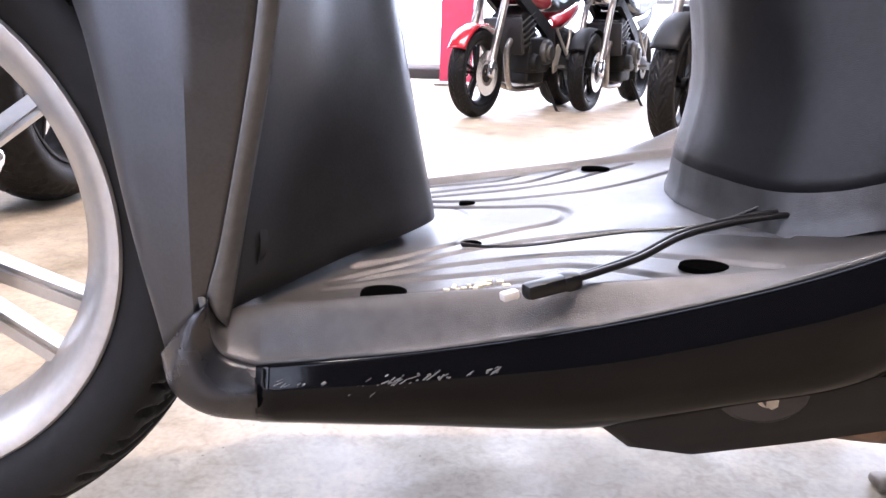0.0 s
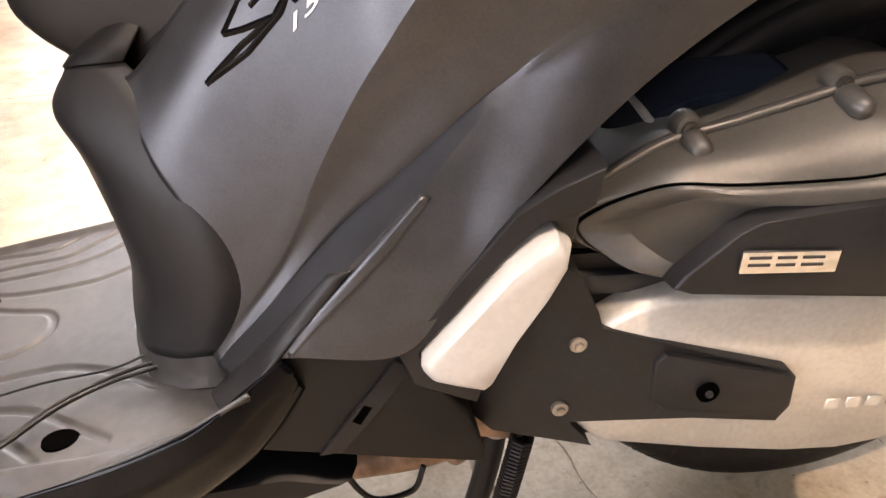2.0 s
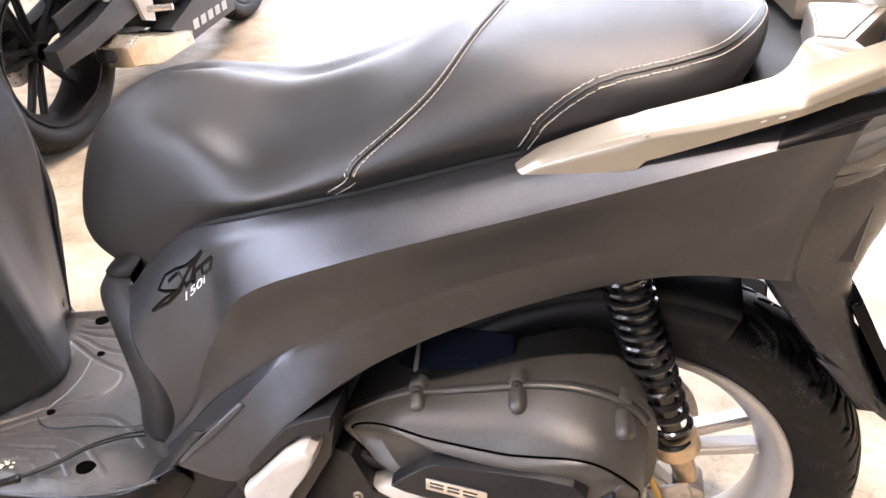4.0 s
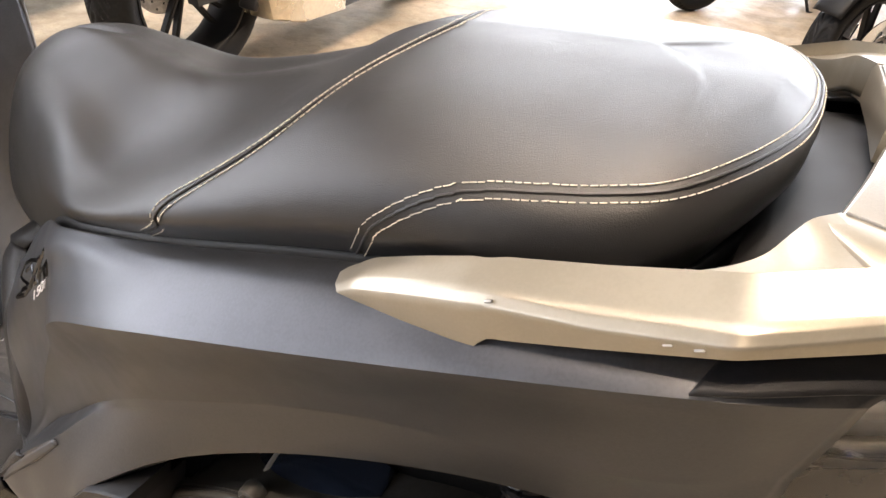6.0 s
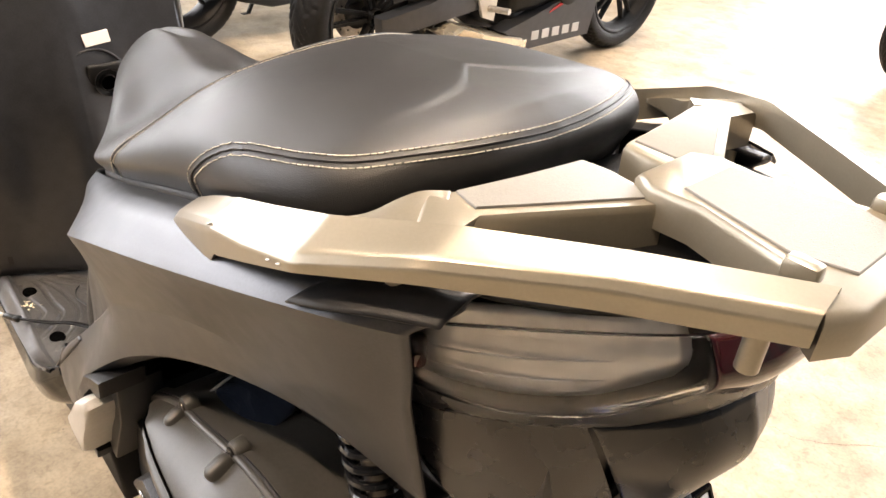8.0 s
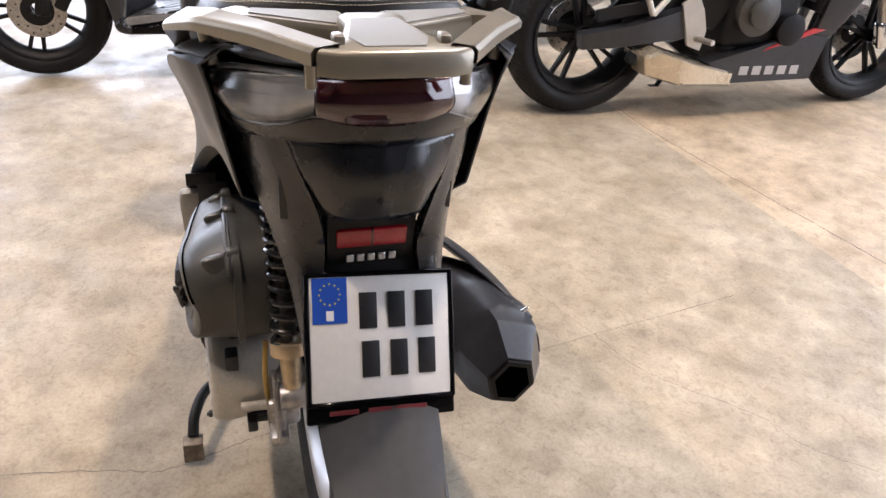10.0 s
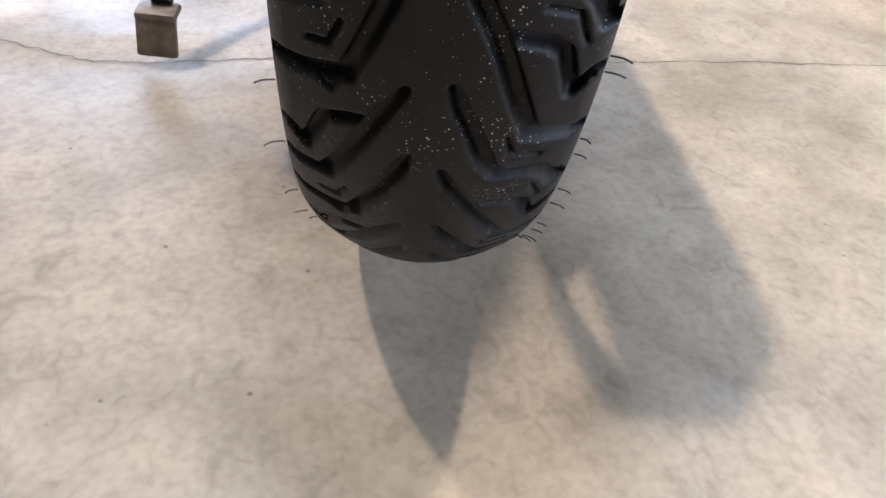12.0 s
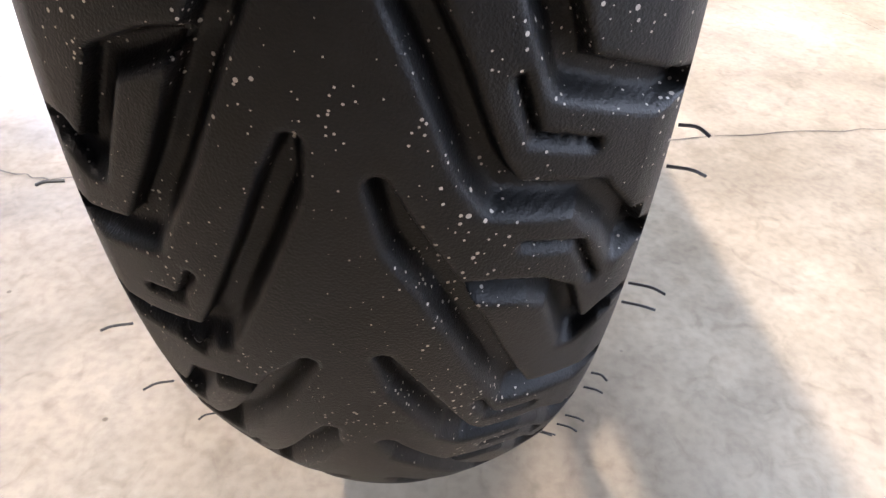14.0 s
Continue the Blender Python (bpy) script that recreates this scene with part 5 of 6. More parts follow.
seat = part("seat", seat_bm, M_VINYL, scooter, "black vinyl seat with cream double stitching", angle=80)
SB0 = [(x * 1.0, y * 0.97, z - 0.001) for x, y, z in ST0]
SB1 = [(x, y * 0.975, z - 0.013) for x, y, z in ST0]
part("seat_base", mirror_y(loft((SB0, SB1), 90, 2)), M_DARK, seat, "thin black seat base rim", 0.004)


def on_seat(p, lift=0.0):
    """The place on the seat's skin nearest to p, lifted off it, and the normal."""
    co, no, _, _ = tree.find_nearest(Vector(p))
    if no.dot(co - Vector((co.x, 0, 0.78))) < 0:
        no = -no
    return co + no * lift, no


def seam(path, n):
    pts = [on_seat(p) for p in spline(path, n)]
    fine = [p for p, _ in pts]
    line = [p + q * 0.0006 for (p, q) in pts]
    bead = part("seam", tube(line, 0.0009, n, 6), M_VINYL, seat)
    dashes = []
    dist = 0.0
    for i in range(1, n - 1):
        dist += (fine[i] - fine[i - 1]).length
        if dist < 0.0041:
            continue
        dist = 0.0
        t = (fine[i + 1] - fine[i - 1]).normalized()
        no = pts[i][1]
        s = t.cross(no).normalized()
        for side in (-1, 1):
            c, nn = on_seat(fine[i] + s * side * 0.0045, 0.0006)
            rot = Matrix((t, nn.cross(t).normalized(), nn)).transposed()
            dashes.append((c, rot))
    bm = bmesh.new()
    for c, rot in dashes:
        box(bm, (0.0035, 0.00055, 0.0007), Matrix.LocRotScale(c, rot.to_quaternion(), None))
    part("stitching", bm, M_THREAD, bead, "cream double stitching", smooth=False)


front_seam = [(-0.311, -0.166, 0.769), (-0.277, -0.168, 0.803), (-0.244, -0.160, 0.835), (-0.215, -0.144, 0.867), (-0.196, -0.118, 0.887), (-0.178, -0.07, 0.901), (-0.165, -0.03, 0.908), (-0.160, 0.0, 0.909)]
front_seam = front_seam + [(x, -y, z) for x, y, z in front_seam[-2::-1]]
seam(front_seam, 800)
rear_seam = [(-0.129, -0.168, 0.829), (-0.112, -0.172, 0.859), (-0.070, -0.164, 0.887), (-0.003, -0.150, 0.904), (0.034, -0.128, 0.914), (0.064, -0.066, 0.921), (0.073, 0.0, 0.921)]
rear_seam = rear_seam + [(x, -y, z) for x, y, z in rear_seam[-2::-1]]
seam(rear_seam, 800)

# ---- grab rail and rack ----
RX = (-0.142, -0.132, -0.112, -0.080, -0.046, -0.036, -0.028, 0.02, 0.078, 0.14, 0.212, 0.285)
RTOP = (0.808, 0.818, 0.834, 0.852, 0.868, 0.872, 0.876, 0.893, 0.913, 0.926, 0.929, 0.930)
RLOW = (0.800, 0.801, 0.805, 0.814, 0.825, 0.830, 0.843, 0.864, 0.890, 0.906, 0.910, 0.912)
ROUT = (0.1840, 0.189, 0.194, 0.200, 0.205, 0.206, 0.207, 0.210, 0.213, 0.184, 0.130, 0.080)
RIN = (0.1790, 0.177, 0.176, 0.180, 0.183, 0.184, 0.184, 0.186, 0.186, 0.156, 0.104, 0.054)
RLEAN = (0.004, 0.003, 0.001, -0.001, -0.003, -0.004, -0.004, -0.004, -0.004, -0.004, -0.004, -0.004)
RRISE = (0.006, 0.006, 0.004, 0.002, 0.001, 0.0, 0.0, 0.0, 0.001, 0.002, 0.002, 0.002)
RDROP = (0.0, 0.003, 0.004, 0.007, 0.009, 0.009, 0.010, 0.014, 0.014, 0.008, 0.004, 0.003)
RAIL_X = np.linspace(RX[0], RX[-1], 46)
RTOP, RLOW, ROUT, RIN, RLEAN, RRISE, RDROP = (np.interp(RAIL_X, RX, c).tolist() for c in (RTOP, RLOW, ROUT, RIN, RLEAN, RRISE, RDROP))
RX = RAIL_X.tolist()
TIP = [(-0.144, -0.184, 0.805)]
RA = TIP + [(x + g, -y, z + h) for x, y, z, g, h in zip(RX, RIN, RTOP, RLEAN, RRISE)]
RB = TIP + [(x + 0.2 * g, -y + 0.003, z + 0.002 - d) for x, y, z, g, d in zip(RX, ROUT, RTOP, RLEAN, RDROP)]
RC = TIP + [(x, -y - 0.001, z - 0.003 - d) for x, y, z, d in zip(RX, ROUT, RTOP, RDROP)]
RD = TIP + [(x, -y, z) for x, y, z in zip(RX, ROUT, RLOW)]
RE = TIP + [(x - 0.004, -y, z) for x, y, z in zip(RX, RIN, RLOW)]
rack = part("grab_rail", joined(grid_mesh(loft_rows((RA, RB, RC, RD, RE, RA), 110, 5, (1, 2, 3, 4))), flip(grid_mesh(loft_rows((RA, RB, RC, RD, RE, RA), 110, 5, (1, 2, 3, 4))))), M_SILVER, scooter, "silver painted passenger grab rail with chipped edges", angle=50)


def slab(outline, z0, z1, bevel=0.004):
    """A plate over an outline in the xy plane."""
    bm = prism([(x, -y) for x, y in outline], z0, z1, bevel)
    bmesh.ops.transform(bm, matrix=Matrix(((1, 0, 0, 0), (0, 0, -1, 0), (0, 1, 0, 0), (0, 0, 0, 1))), verts=bm.verts[:])
    bmesh.ops.recalc_face_normals(bm, faces=bm.faces[:])
    return bm


WING = [(0.088, -0.136), (0.095, -0.122), (0.103, -0.072), (0.109, -0.020), (0.130, -0.017), (0.160, -0.020), (0.176, -0.030), (0.152, -0.075), (0.124, -0.130), (0.130, -0.156), (0.112, -0.164)]
for sgn in (-1, 1):
    part("rack_wing", slab([(x, -sgn * y) for x, y in (WING if sgn == -1 else WING[::-1])], 0.890, 0.918, 0.005), M_SILVER, rack)
    PAD = [(0.098, -0.120), (0.106, -0.074), (0.112, -0.027), (0.168, -0.028), (0.118, -0.124)]
    part("ribbed_pad", slab([(x, -sgn * y) for x, y in (PAD if sgn == -1 else PAD[::-1])], 0.912, 0.9195, 0.001), M_PAD, rack, "finely ribbed pale pad")
# smooth shoulder that climbs from the rail to the wing
FI0 = ((0.020, -0.192, 0.884), (0.045, -0.196, 0.893), (0.068, -0.199, 0.901), (0.085, -0.197, 0.907), (0.098, -0.186, 0.911), (0.110, -0.170, 0.915), (0.120, -0.150, 0.917))
FI1 = ((0.020, -0.182, 0.886), (0.045, -0.176, 0.896), (0.062, -0.166, 0.901), (0.073, -0.158, 0.907), (0.080, -0.146, 0.914), (0.086, -0.134, 0.918), (0.096, -0.122, 0.919))
FIM = [((a[0] + b[0]) / 2, (a[1] + b[1]) / 2, a[2] * 0.45 + b[2] * 0.55 - 0.001) for a, b in zip(FI0, FI1)]
FI2 = [(x, y, z - 0.004 - 0.022 * min(1.0, k / 2)) for k, (x, y, z) in enumerate(FI1)]
both("rail_shoulder", loft((FI0, FIM, FI1, FI2), 50, 6, (2,)), M_SILVER, rack, "", 0.002, 50)
PLATE = [(0.150, -0.026), (0.165, -0.036), (0.195, -0.034), (0.255, -0.050), (0.286, -0.076), (0.296, -0.056), (0.297, 0.0)]
PLATE = PLATE + [(x, -y) for x, y in PLATE[-2::-1]]
part("rack_plate", slab(PLATE, 0.903, 0.928, 0.005), M_SILVER, rack)
part("ribbed_pad", slab([(0.180, -0.024), (0.250, -0.040), (0.280, -0.030), (0.280, 0.030), (0.250, 0.040), (0.180, 0.024)], 0.922, 0.9295, 0.001), M_PAD, rack, "finely ribbed pale pad")
for tx, ty in ((0.262, -0.052), (0.262, 0.052)):
    part("rack_tab", rbox((0.018, 0.012, 0.012), pose(tx, ty, 0.930), 0.003, 2), M_SILVER, rack)
for px, py in ((0.262, -0.078), (0.262, 0.078)):
    part("rack_boss", joined(rbox((0.024, 0.020, 0.020), pose(px, py, 0.918), 0.005, 3), rod((px, py, 0.91), (px, py, 0.884), 0.006, seg=14)), M_SILVER, rack)
for sgn in (-1, 1):
    part("rail_stay", rod((0.108, sgn * 0.172, 0.905), (0.112, sgn * 0.165, 0.862), 0.0075, seg=14), M_SILVER, rack)
for cx, cy, cz in ((-0.029, -0.2070, 0.8655), (0.052, -0.2120, 0.884), (0.064, -0.2130, 0.888)):
    part("paint_chip", rbox((0.0045, 0.002, 0.0013), pose(cx, cy, cz, 0, -26, 0), 0.0005, 1), M_STEEL, rack, "chipped paint", smooth=False)

# dark sheet on the side panel: the shade below the rail, put in as colour
K0 = ((0.078, -0.174, 0.8795), (0.095, -0.175, 0.8835), (0.120, -0.168, 0.8880), (0.150, -0.156, 0.8900))
K1 = ((0.066, -0.2105, 0.8625), (0.090, -0.2040, 0.8695), (0.120, -0.1880, 0.8750), (0.148, -0.172, 0.8780))
both("rail_recess", loft((K0, [((a[0] + b[0]) / 2, (a[1] + b[1]) / 2 - 0.0005, (a[2] + b[2]) / 2) for a, b in zip(K0, K1)], K1), 30, 4), M_PLASTIC, scooter, "", 0.002)

# ---- tail ----
TT0 = ((0.060, -0.150, 0.866), (0.150, -0.135, 0.884), (0.205, -0.100, 0.892), (0.240, -0.050, 0.896), (0.248, 0.0, 0.896))
TT1 = ((0.060, 0.0, 0.872), (0.110, 0.0, 0.880), (0.150, 0.0, 0.888), (0.200, 0.0, 0.894), (0.248, 0.0, 0.898))
part("tail_top", mirror_y(loft((TT0, [(a[0] * 0.8 + b[0] * 0.2, (a[1] + b[1]) / 2, (a[2] + b[2]) / 2 + 0.004) for a, b in zip(TT0, TT1)], TT1), 30, 5)), M_DARK, scooter, "dark tail cover below the rack", 0.003)
LT = ((0.072, -0.172, 0.836), (0.100, -0.166, 0.853), (0.150, -0.140, 0.868), (0.205, -0.102, 0.880), (0.236, -0.068, 0.883))
LM = ((0.070, -0.177, 0.831), (0.106, -0.170, 0.832), (0.162, -0.143, 0.838), (0.218, -0.105, 0.850), (0.248, -0.070, 0.862))
LL = ((0.075, -0.172, 0.826), (0.110, -0.158, 0.813), (0.160, -0.135, 0.814), (0.205, -0.104, 0.826), (0.236, -0.068, 0.845))
lamp_l, lamp_r = both("tail_lamp_lens", loft((LT, LM, LL), 36, 6), M_LENS, scooter, "smoky clear indicator lens", 0.003, 60)
lamp_l.visible_shadow = False
lamp_r.visible_shadow = False
for sgn, lens in ((-1, lamp_l), (1, lamp_r)):
    part("bulb", cyl(0.006, 0.005, 0.020, pose(0.118, sgn * 0.158, 0.838, 90, 0, -50 * sgn), 14, 0.001), M_REDLENS, lens)
    for q in range(3):
        f = 0.25 + 0.25 * q
        rib = [Vector(a).lerp(Vector(b), f) for a, b in zip(LT, LL)]
        part("lens_rib", tube([Vector((v.x - 0.008, -sgn * (v.y + 0.006) if sgn == 1 else v.y + 0.006, v.z)) for v in rib], 0.0008, 30, 6), M_TRAY, lens)
LI0, LI1 = [(x - 0.018, y * 0.93, z) for x, y, z in LT], [(x - 0.014, y * 0.95, z) for x, y, z in LL]
LIM = [(x - 0.020, y * 0.90, z) for x, y, z in LM]
both("lamp_tray", loft((LI0, LIM, LI1), 24, 5), M_TRAY, scooter, "silvered reflector tray behind the lens", 0.002)
CT = ((0.236, -0.069, 0.883), (0.252, -0.038, 0.886), (0.256, 0.0, 0.887))
CM = ((0.248, -0.071, 0.862), (0.262, -0.038, 0.864), (0.266, 0.0, 0.864))
CL = ((0.236, -0.069, 0.845), (0.250, -0.037, 0.841), (0.254, 0.0, 0.840))
part("brake_lamp", mirror_y(loft((CT, CM, CL), 20, 6)), M_REDLENS, scooter, "dark red brake lamp lens", 0.003, 60)
# tail panels below the lamps
U0 = ((0.075, -0.170, 0.827), (0.112, -0.157, 0.815), (0.160, -0.134, 0.815), (0.205, -0.102, 0.827), (0.236, -0.066, 0.845), (0.254, 0.0, 0.841))
U1 = ((0.082, -0.160, 0.800), (0.118, -0.147, 0.798), (0.162, -0.126, 0.802), (0.202, -0.092, 0.812), (0.236, -0.050, 0.822), (0.250, 0.0, 0.823))
U2 = ((0.088, -0.152, 0.786), (0.122, -0.140, 0.788), (0.160, -0.120, 0.796), (0.196, -0.096, 0.805), (0.228, -0.050, 0.810), (0.240, 0.0, 0.811))
part("tail_panel", mirror_y(loft((U0, U1, U2), 36, 6)), M_TAIL, scooter, "dark tail panel under the lamps", 0.003)
V0 = ((0.198, -0.094, 0.806), (0.232, -0.048, 0.812), (0.243, 0.0, 0.814))
V1 = ((0.210, -0.080, 0.770), (0.243, -0.044, 0.772), (0.255, 0.0, 0.772))
V2 = ((0.214, -0.056, 0.722), (0.227, -0.040, 0.717), (0.231, 0.0, 0.716))
part("tail_nose", mirror_y(loft((V0, V1, V2), 24, 6)), M_TAIL, scooter, "dark centre panel under the brake lamp", 0.003)
# struts that carry the number plate
W0 = ((0.088, -0.154, 0.790), (0.105, -0.140, 0.731), (0.130, -0.121, 0.688), (0.155, -0.108, 0.648), (0.180, -0.098, 0.613), (0.215, -0.090, 0.560), (0.265, -0.084, 0.490))
W1 = ((0.060, -0.135, 0.780), (0.075, -0.122, 0.722), (0.100, -0.104, 0.680), (0.125, -0.092, 0.640), (0.150, -0.083, 0.605), (0.190, -0.077, 0.552), (0.245, -0.074, 0.482))
W2 = ((0.196, -0.098, 0.808), (0.207, -0.086, 0.773), (0.214, -0.068, 0.726), (0.210, -0.060, 0.690), (0.203, -0.057, 0.655), (0.225, -0.066, 0.575), (0.268, -0.066, 0.500))
W3 = ((0.152, -0.128, 0.803), (0.168, -0.116, 0.760), (0.184, -0.098, 0.712), (0.190, -0.089, 0.675), (0.196, -0.083, 0.640), (0.226, -0.082, 0.570), (0.270, -0.078, 0.495))
W4 = tuple((x - 0.018, y + 0.004, z - 0.004) for x, y, z in W2)
both("tail_strut", loft((W1, W0, W3, W2, W4), 40, 5, (1, 3)), M_TAIL, scooter, "matt grey strut beside the number plate", 0.004)
part("plate_carrier", loft((((0.180, -0.062, 0.74), (0.186, -0.060, 0.66), (0.228, -0.072, 0.57), (0.27, -0.07, 0.49)), ((0.186, 0.0, 0.74), (0.190, 0.0, 0.66), (0.232, 0.0, 0.57), (0.276, 0.0, 0.49)),
                            ((0.180, 0.062, 0.74), (0.186, 0.060, 0.66), (0.228, 0.072, 0.57), (0.27, 0.07, 0.49))), 30, 6), M_DARK, scooter, "black plate carrier", 0.006)
tilt = 31.0
PM = pose(0.2445, 0.004, 0.5595, 0, -tilt, 0) @ pose(0, 0, 0, -3.4, 0, 0) @ pose(0, 0, 0, 0, 0, 2.0)
REF = pose(0.1985, 0.0, 0.677, 0, 8, 0)
refl = part("red_reflector", rbox((0.012, 0.086, 0.026), REF, 0.003, 2), M_RED, scooter, "rectangular red rear reflector")
part("reflector_divider", rbox((0.013, 0.002, 0.027), REF, 0.0005, 1), M_REDLENS, refl)
for k in range(5):
    part("marque_bar", rbox((0.003, 0.009, 0.010), pose(0.2005, -0.026 + 0.013 * k, 0.648, 0, 4, 0), 0.001, 1), M_GREYINK, scooter, "pale maker's lettering bar")
part("marque_panel", rbox((0.010, 0.108, 0.085), pose(0.1945, 0, 0.672, 0, 6, 0), 0.004, 2), M_DARK, scooter)
plate = part("number_plate", rbox((0.003, 0.174, 0.150), PM @ pose(0.006, 0, 0), 0.0012, 2), M_PLATE, scooter, "white number plate with a blue field in a black holder")
part("plate_holder", rbox((0.008, 0.186, 0.182), PM @ pose(0.0, 0, -0.011), 0.003, 2), M_GLOSS, plate, "black plastic plate holder")
frame_bm = [rbox((0.010, 0.186, 0.006), PM @ pose(0.004, 0, 0.0775), 0.0015, 1), rbox((0.010, 0.186, 0.005), PM @ pose(0.004, 0, -0.077), 0.0015, 1)]
frame_bm += [rbox((0.010, 0.006, 0.160), PM @ pose(0.004, s * 0.0900, 0), 0.0015, 1) for s in (-1, 1)]
part("holder_rim", joined(*frame_bm), M_GLOSS, plate)
part("blue_field", rbox((0.001, 0.042, 0.055), PM @ pose(0.0080, -0.0625, 0.0465), 0.0003, 1), M_BLUE, plate)
stars = [moved(cyl(0.0013, 0.0013, 0.0008, Matrix(), 5), PM @ pose(0.0088, -0.0625 + 0.0125 * math.sin(k * math.pi / 6), 0.054 + 0.0125 * math.cos(k * math.pi / 6), 0, 90, 0)) for k in range(12)]
part("star_ring", joined(*stars), M_YELLOW, plate, smooth=False)
part("country_bar", rbox((0.0008, 0.009, 0.012), PM @ pose(0.0088, -0.0625, 0.0285), 0.0003, 1), M_PLATE, plate)
for row, z in ((0, 0.033), (1, -0.026)):
    for k in range(3):
        part("number_bar", rbox((0.0022, 0.022, 0.044), PM @ pose(0.0082, -0.016 + 0.0355 * k + 0.002 * row, z), 0.0015, 2), M_INK, plate)
for k, (y, w) in enumerate(((-0.048, 0.036), (-0.003, 0.030), (0.036, 0.040))):
    part("dealer_bar", rbox((0.0015, w, 0.006), PM @ pose(0.005, y, -0.089), 0.0006, 1), M_REDINK, plate)
# rear mudflap
F0 = ((0.215, -0.084, 0.545), (0.222, -0.051, 0.548), (0.224, -0.006, 0.549))
F1 = ((0.276, -0.082, 0.487), (0.281, -0.051, 0.489), (0.283, -0.006, 0.490))
F2 = ((0.352, -0.075, 0.430), (0.361, -0.048, 0.433), (0.364, -0.006, 0.434))
F3 = ((0.414, -0.067, 0.408), (0.427, -0.044, 0.395), (0.431, -0.006, 0.389))
FLAP = [[(x, y + 0.006, z) for x, y, z in row] for row in (F0, F1, F2, F3)]
part("mudflap", moved(mirror_y(loft(FLAP, 24, 8)), Matrix.Translation((0, -0.006, 0))), M_FLAP, scooter, "long black plastic mudflap", 0.004, 60)
FE = [row[0] for row in FLAP]
for edge in (loft(([(x - 0.03, y, z + 0.012) for x, y, z in FE], FE), 20, 3),):
    for side in (edge.copy(), flip(edge)):
        part("mudflap_side", moved(side, Matrix.Translation((0, -0.006, 0))), M_FLAP, scooter, "", 0.003)

# ---- exhaust ----
MUF = ((-0.34, 0.19, 0.27, 0.050), (-0.24, 0.20, 0.30, 0.066), (-0.10, 0.208, 0.355, 0.077), (0.02, 0.219, 0.383, 0.080), (0.10, 0.225, 0.394, 0.076), (0.135, 0.226, 0.398, 0.070), (0.193, 0.217, 0.406, 0.041))
rows = []
for k in range(49):
    s = k / 48 * (len(MUF) - 1)
    i = min(int(s), len(MUF) - 2)
    t = s - i
    x, y, z, r = [MUF[i][q] * (1 - t) + MUF[i + 1][q] * t for q in range(4)]
    ring = []
    for a in range(48):
        w = 2 * math.pi * a / 48
        six = math.cos(math.pi / 6) / math.cos((w + 0.25) % (math.pi / 3) - math.pi / 6)
        f = 1.0 + (six * 1.06 - 1.0) * smooth_step(0.08, 0.135, x)
        ring.append(Vector((x, y + r * f * math.cos(w) * 0.92, z + r * 1.06 * f * math.sin(w))))
    rows.append(ring)
bm = grid_mesh(rows, close_u=True)
bm.verts.ensure_lookup_table()
bm.faces.new(bm.verts[-48:])
bm.faces.new(bm.verts[:48][::-1])
muffler = part("muffler", bm, M_MUFFLER, scooter, "dark grey muffler with an angular end cap", angle=24)


def hexagon(r, x0, x1, turn):
    """A six-sided block along x at the muffler's end."""
    ring = [(r * math.cos(turn + k * math.pi / 3) * 0.92, r * 1.06 * math.sin(turn + k * math.pi / 3)) for k in range(6)]
    return shell([[Vector((x, 0.217 + y, 0.406 + z)) for y, z in ring] for x in (x0, x1)])


part("muffler_cap", joined(hexagon(0.039, 0.185, 0.1975, 0.81)), M_DARK, muffler)
part("tail_pipe", hexagon(0.031, 0.190, 0.1982, 0.81), M_HOLE, muffler)
for y, z, w in ((0.262, 0.437, 0.016), (0.222, 0.352, 0.018)):
    part("cap_slot", rbox((0.010, w, 0.010), pose(0.142, y, z, 0, 35, 0), 0.003, 2), M_HOLE, muffler)
HA = ((-0.24, 0.165, 0.440), (-0.10, 0.196, 0.474), (0.01, 0.232, 0.474), (0.085, 0.266, 0.456), (0.120, 0.284, 0.434))
HB = ((-0.24, 0.215, 0.425), (-0.10, 0.240, 0.452), (0.01, 0.268, 0.449), (0.085, 0.286, 0.430), (0.118, 0.292, 0.415))
HC = ((-0.24, 0.245, 0.380), (-0.10, 0.272, 0.400), (0.01, 0.294, 0.400), (0.085, 0.300, 0.392), (0.115, 0.300, 0.385))
part("heat_shield", loft((HA, HB, HC), 30, 6), M_MUFFLER, muffler, "grey heat shield", 0.004)
SA1 = ((0.105, 0.280, 0.445), (0.098, 0.256, 0.458), (0.092, 0.226, 0.458), (0.088, 0.198, 0.444))
SA2 = tuple((x - 0.035, y - 0.004, z + 0.004) for x, y, z in SA1)
part("shield_end", loft((SA1, SA2), 24, 3), M_MUFFLER, muffler, "", 0.004)
part("shield_clip", joined(rbox((0.020, 0.007, 0.005), pose(0.088, 0.248, 0.464, 20, 0, -30), 0.0015, 2), rbox((0.006, 0.030, 0.005), pose(0.101, 0.262, 0.457, 25, 0, 8), 0.0015, 2)), M_CHROME, muffler)
part("exhaust_pipe", tube([(-0.68, -0.06, 0.185), (-0.60, -0.095, 0.172), (-0.50, -0.105, 0.172), (-0.41, -0.10, 0.178), (-0.37, -0.05, 0.18), (-0.35, 0.08, 0.20), (-0.33, 0.18, 0.28)], 0.018, 60, 18), M_RUST, scooter, "heat stained exhaust pipe under the engine")
part("pipe_flange", rod((-0.415, -0.10, 0.178), (-0.395, -0.09, 0.179), 0.028, seg=22, bevel=0.003), M_RUST, scooter)
part("muffler_stay", rod((0.0, 0.03, 0.36), (0.0, 0.21, 0.40), 0.011, seg=12), M_STEEL, scooter)

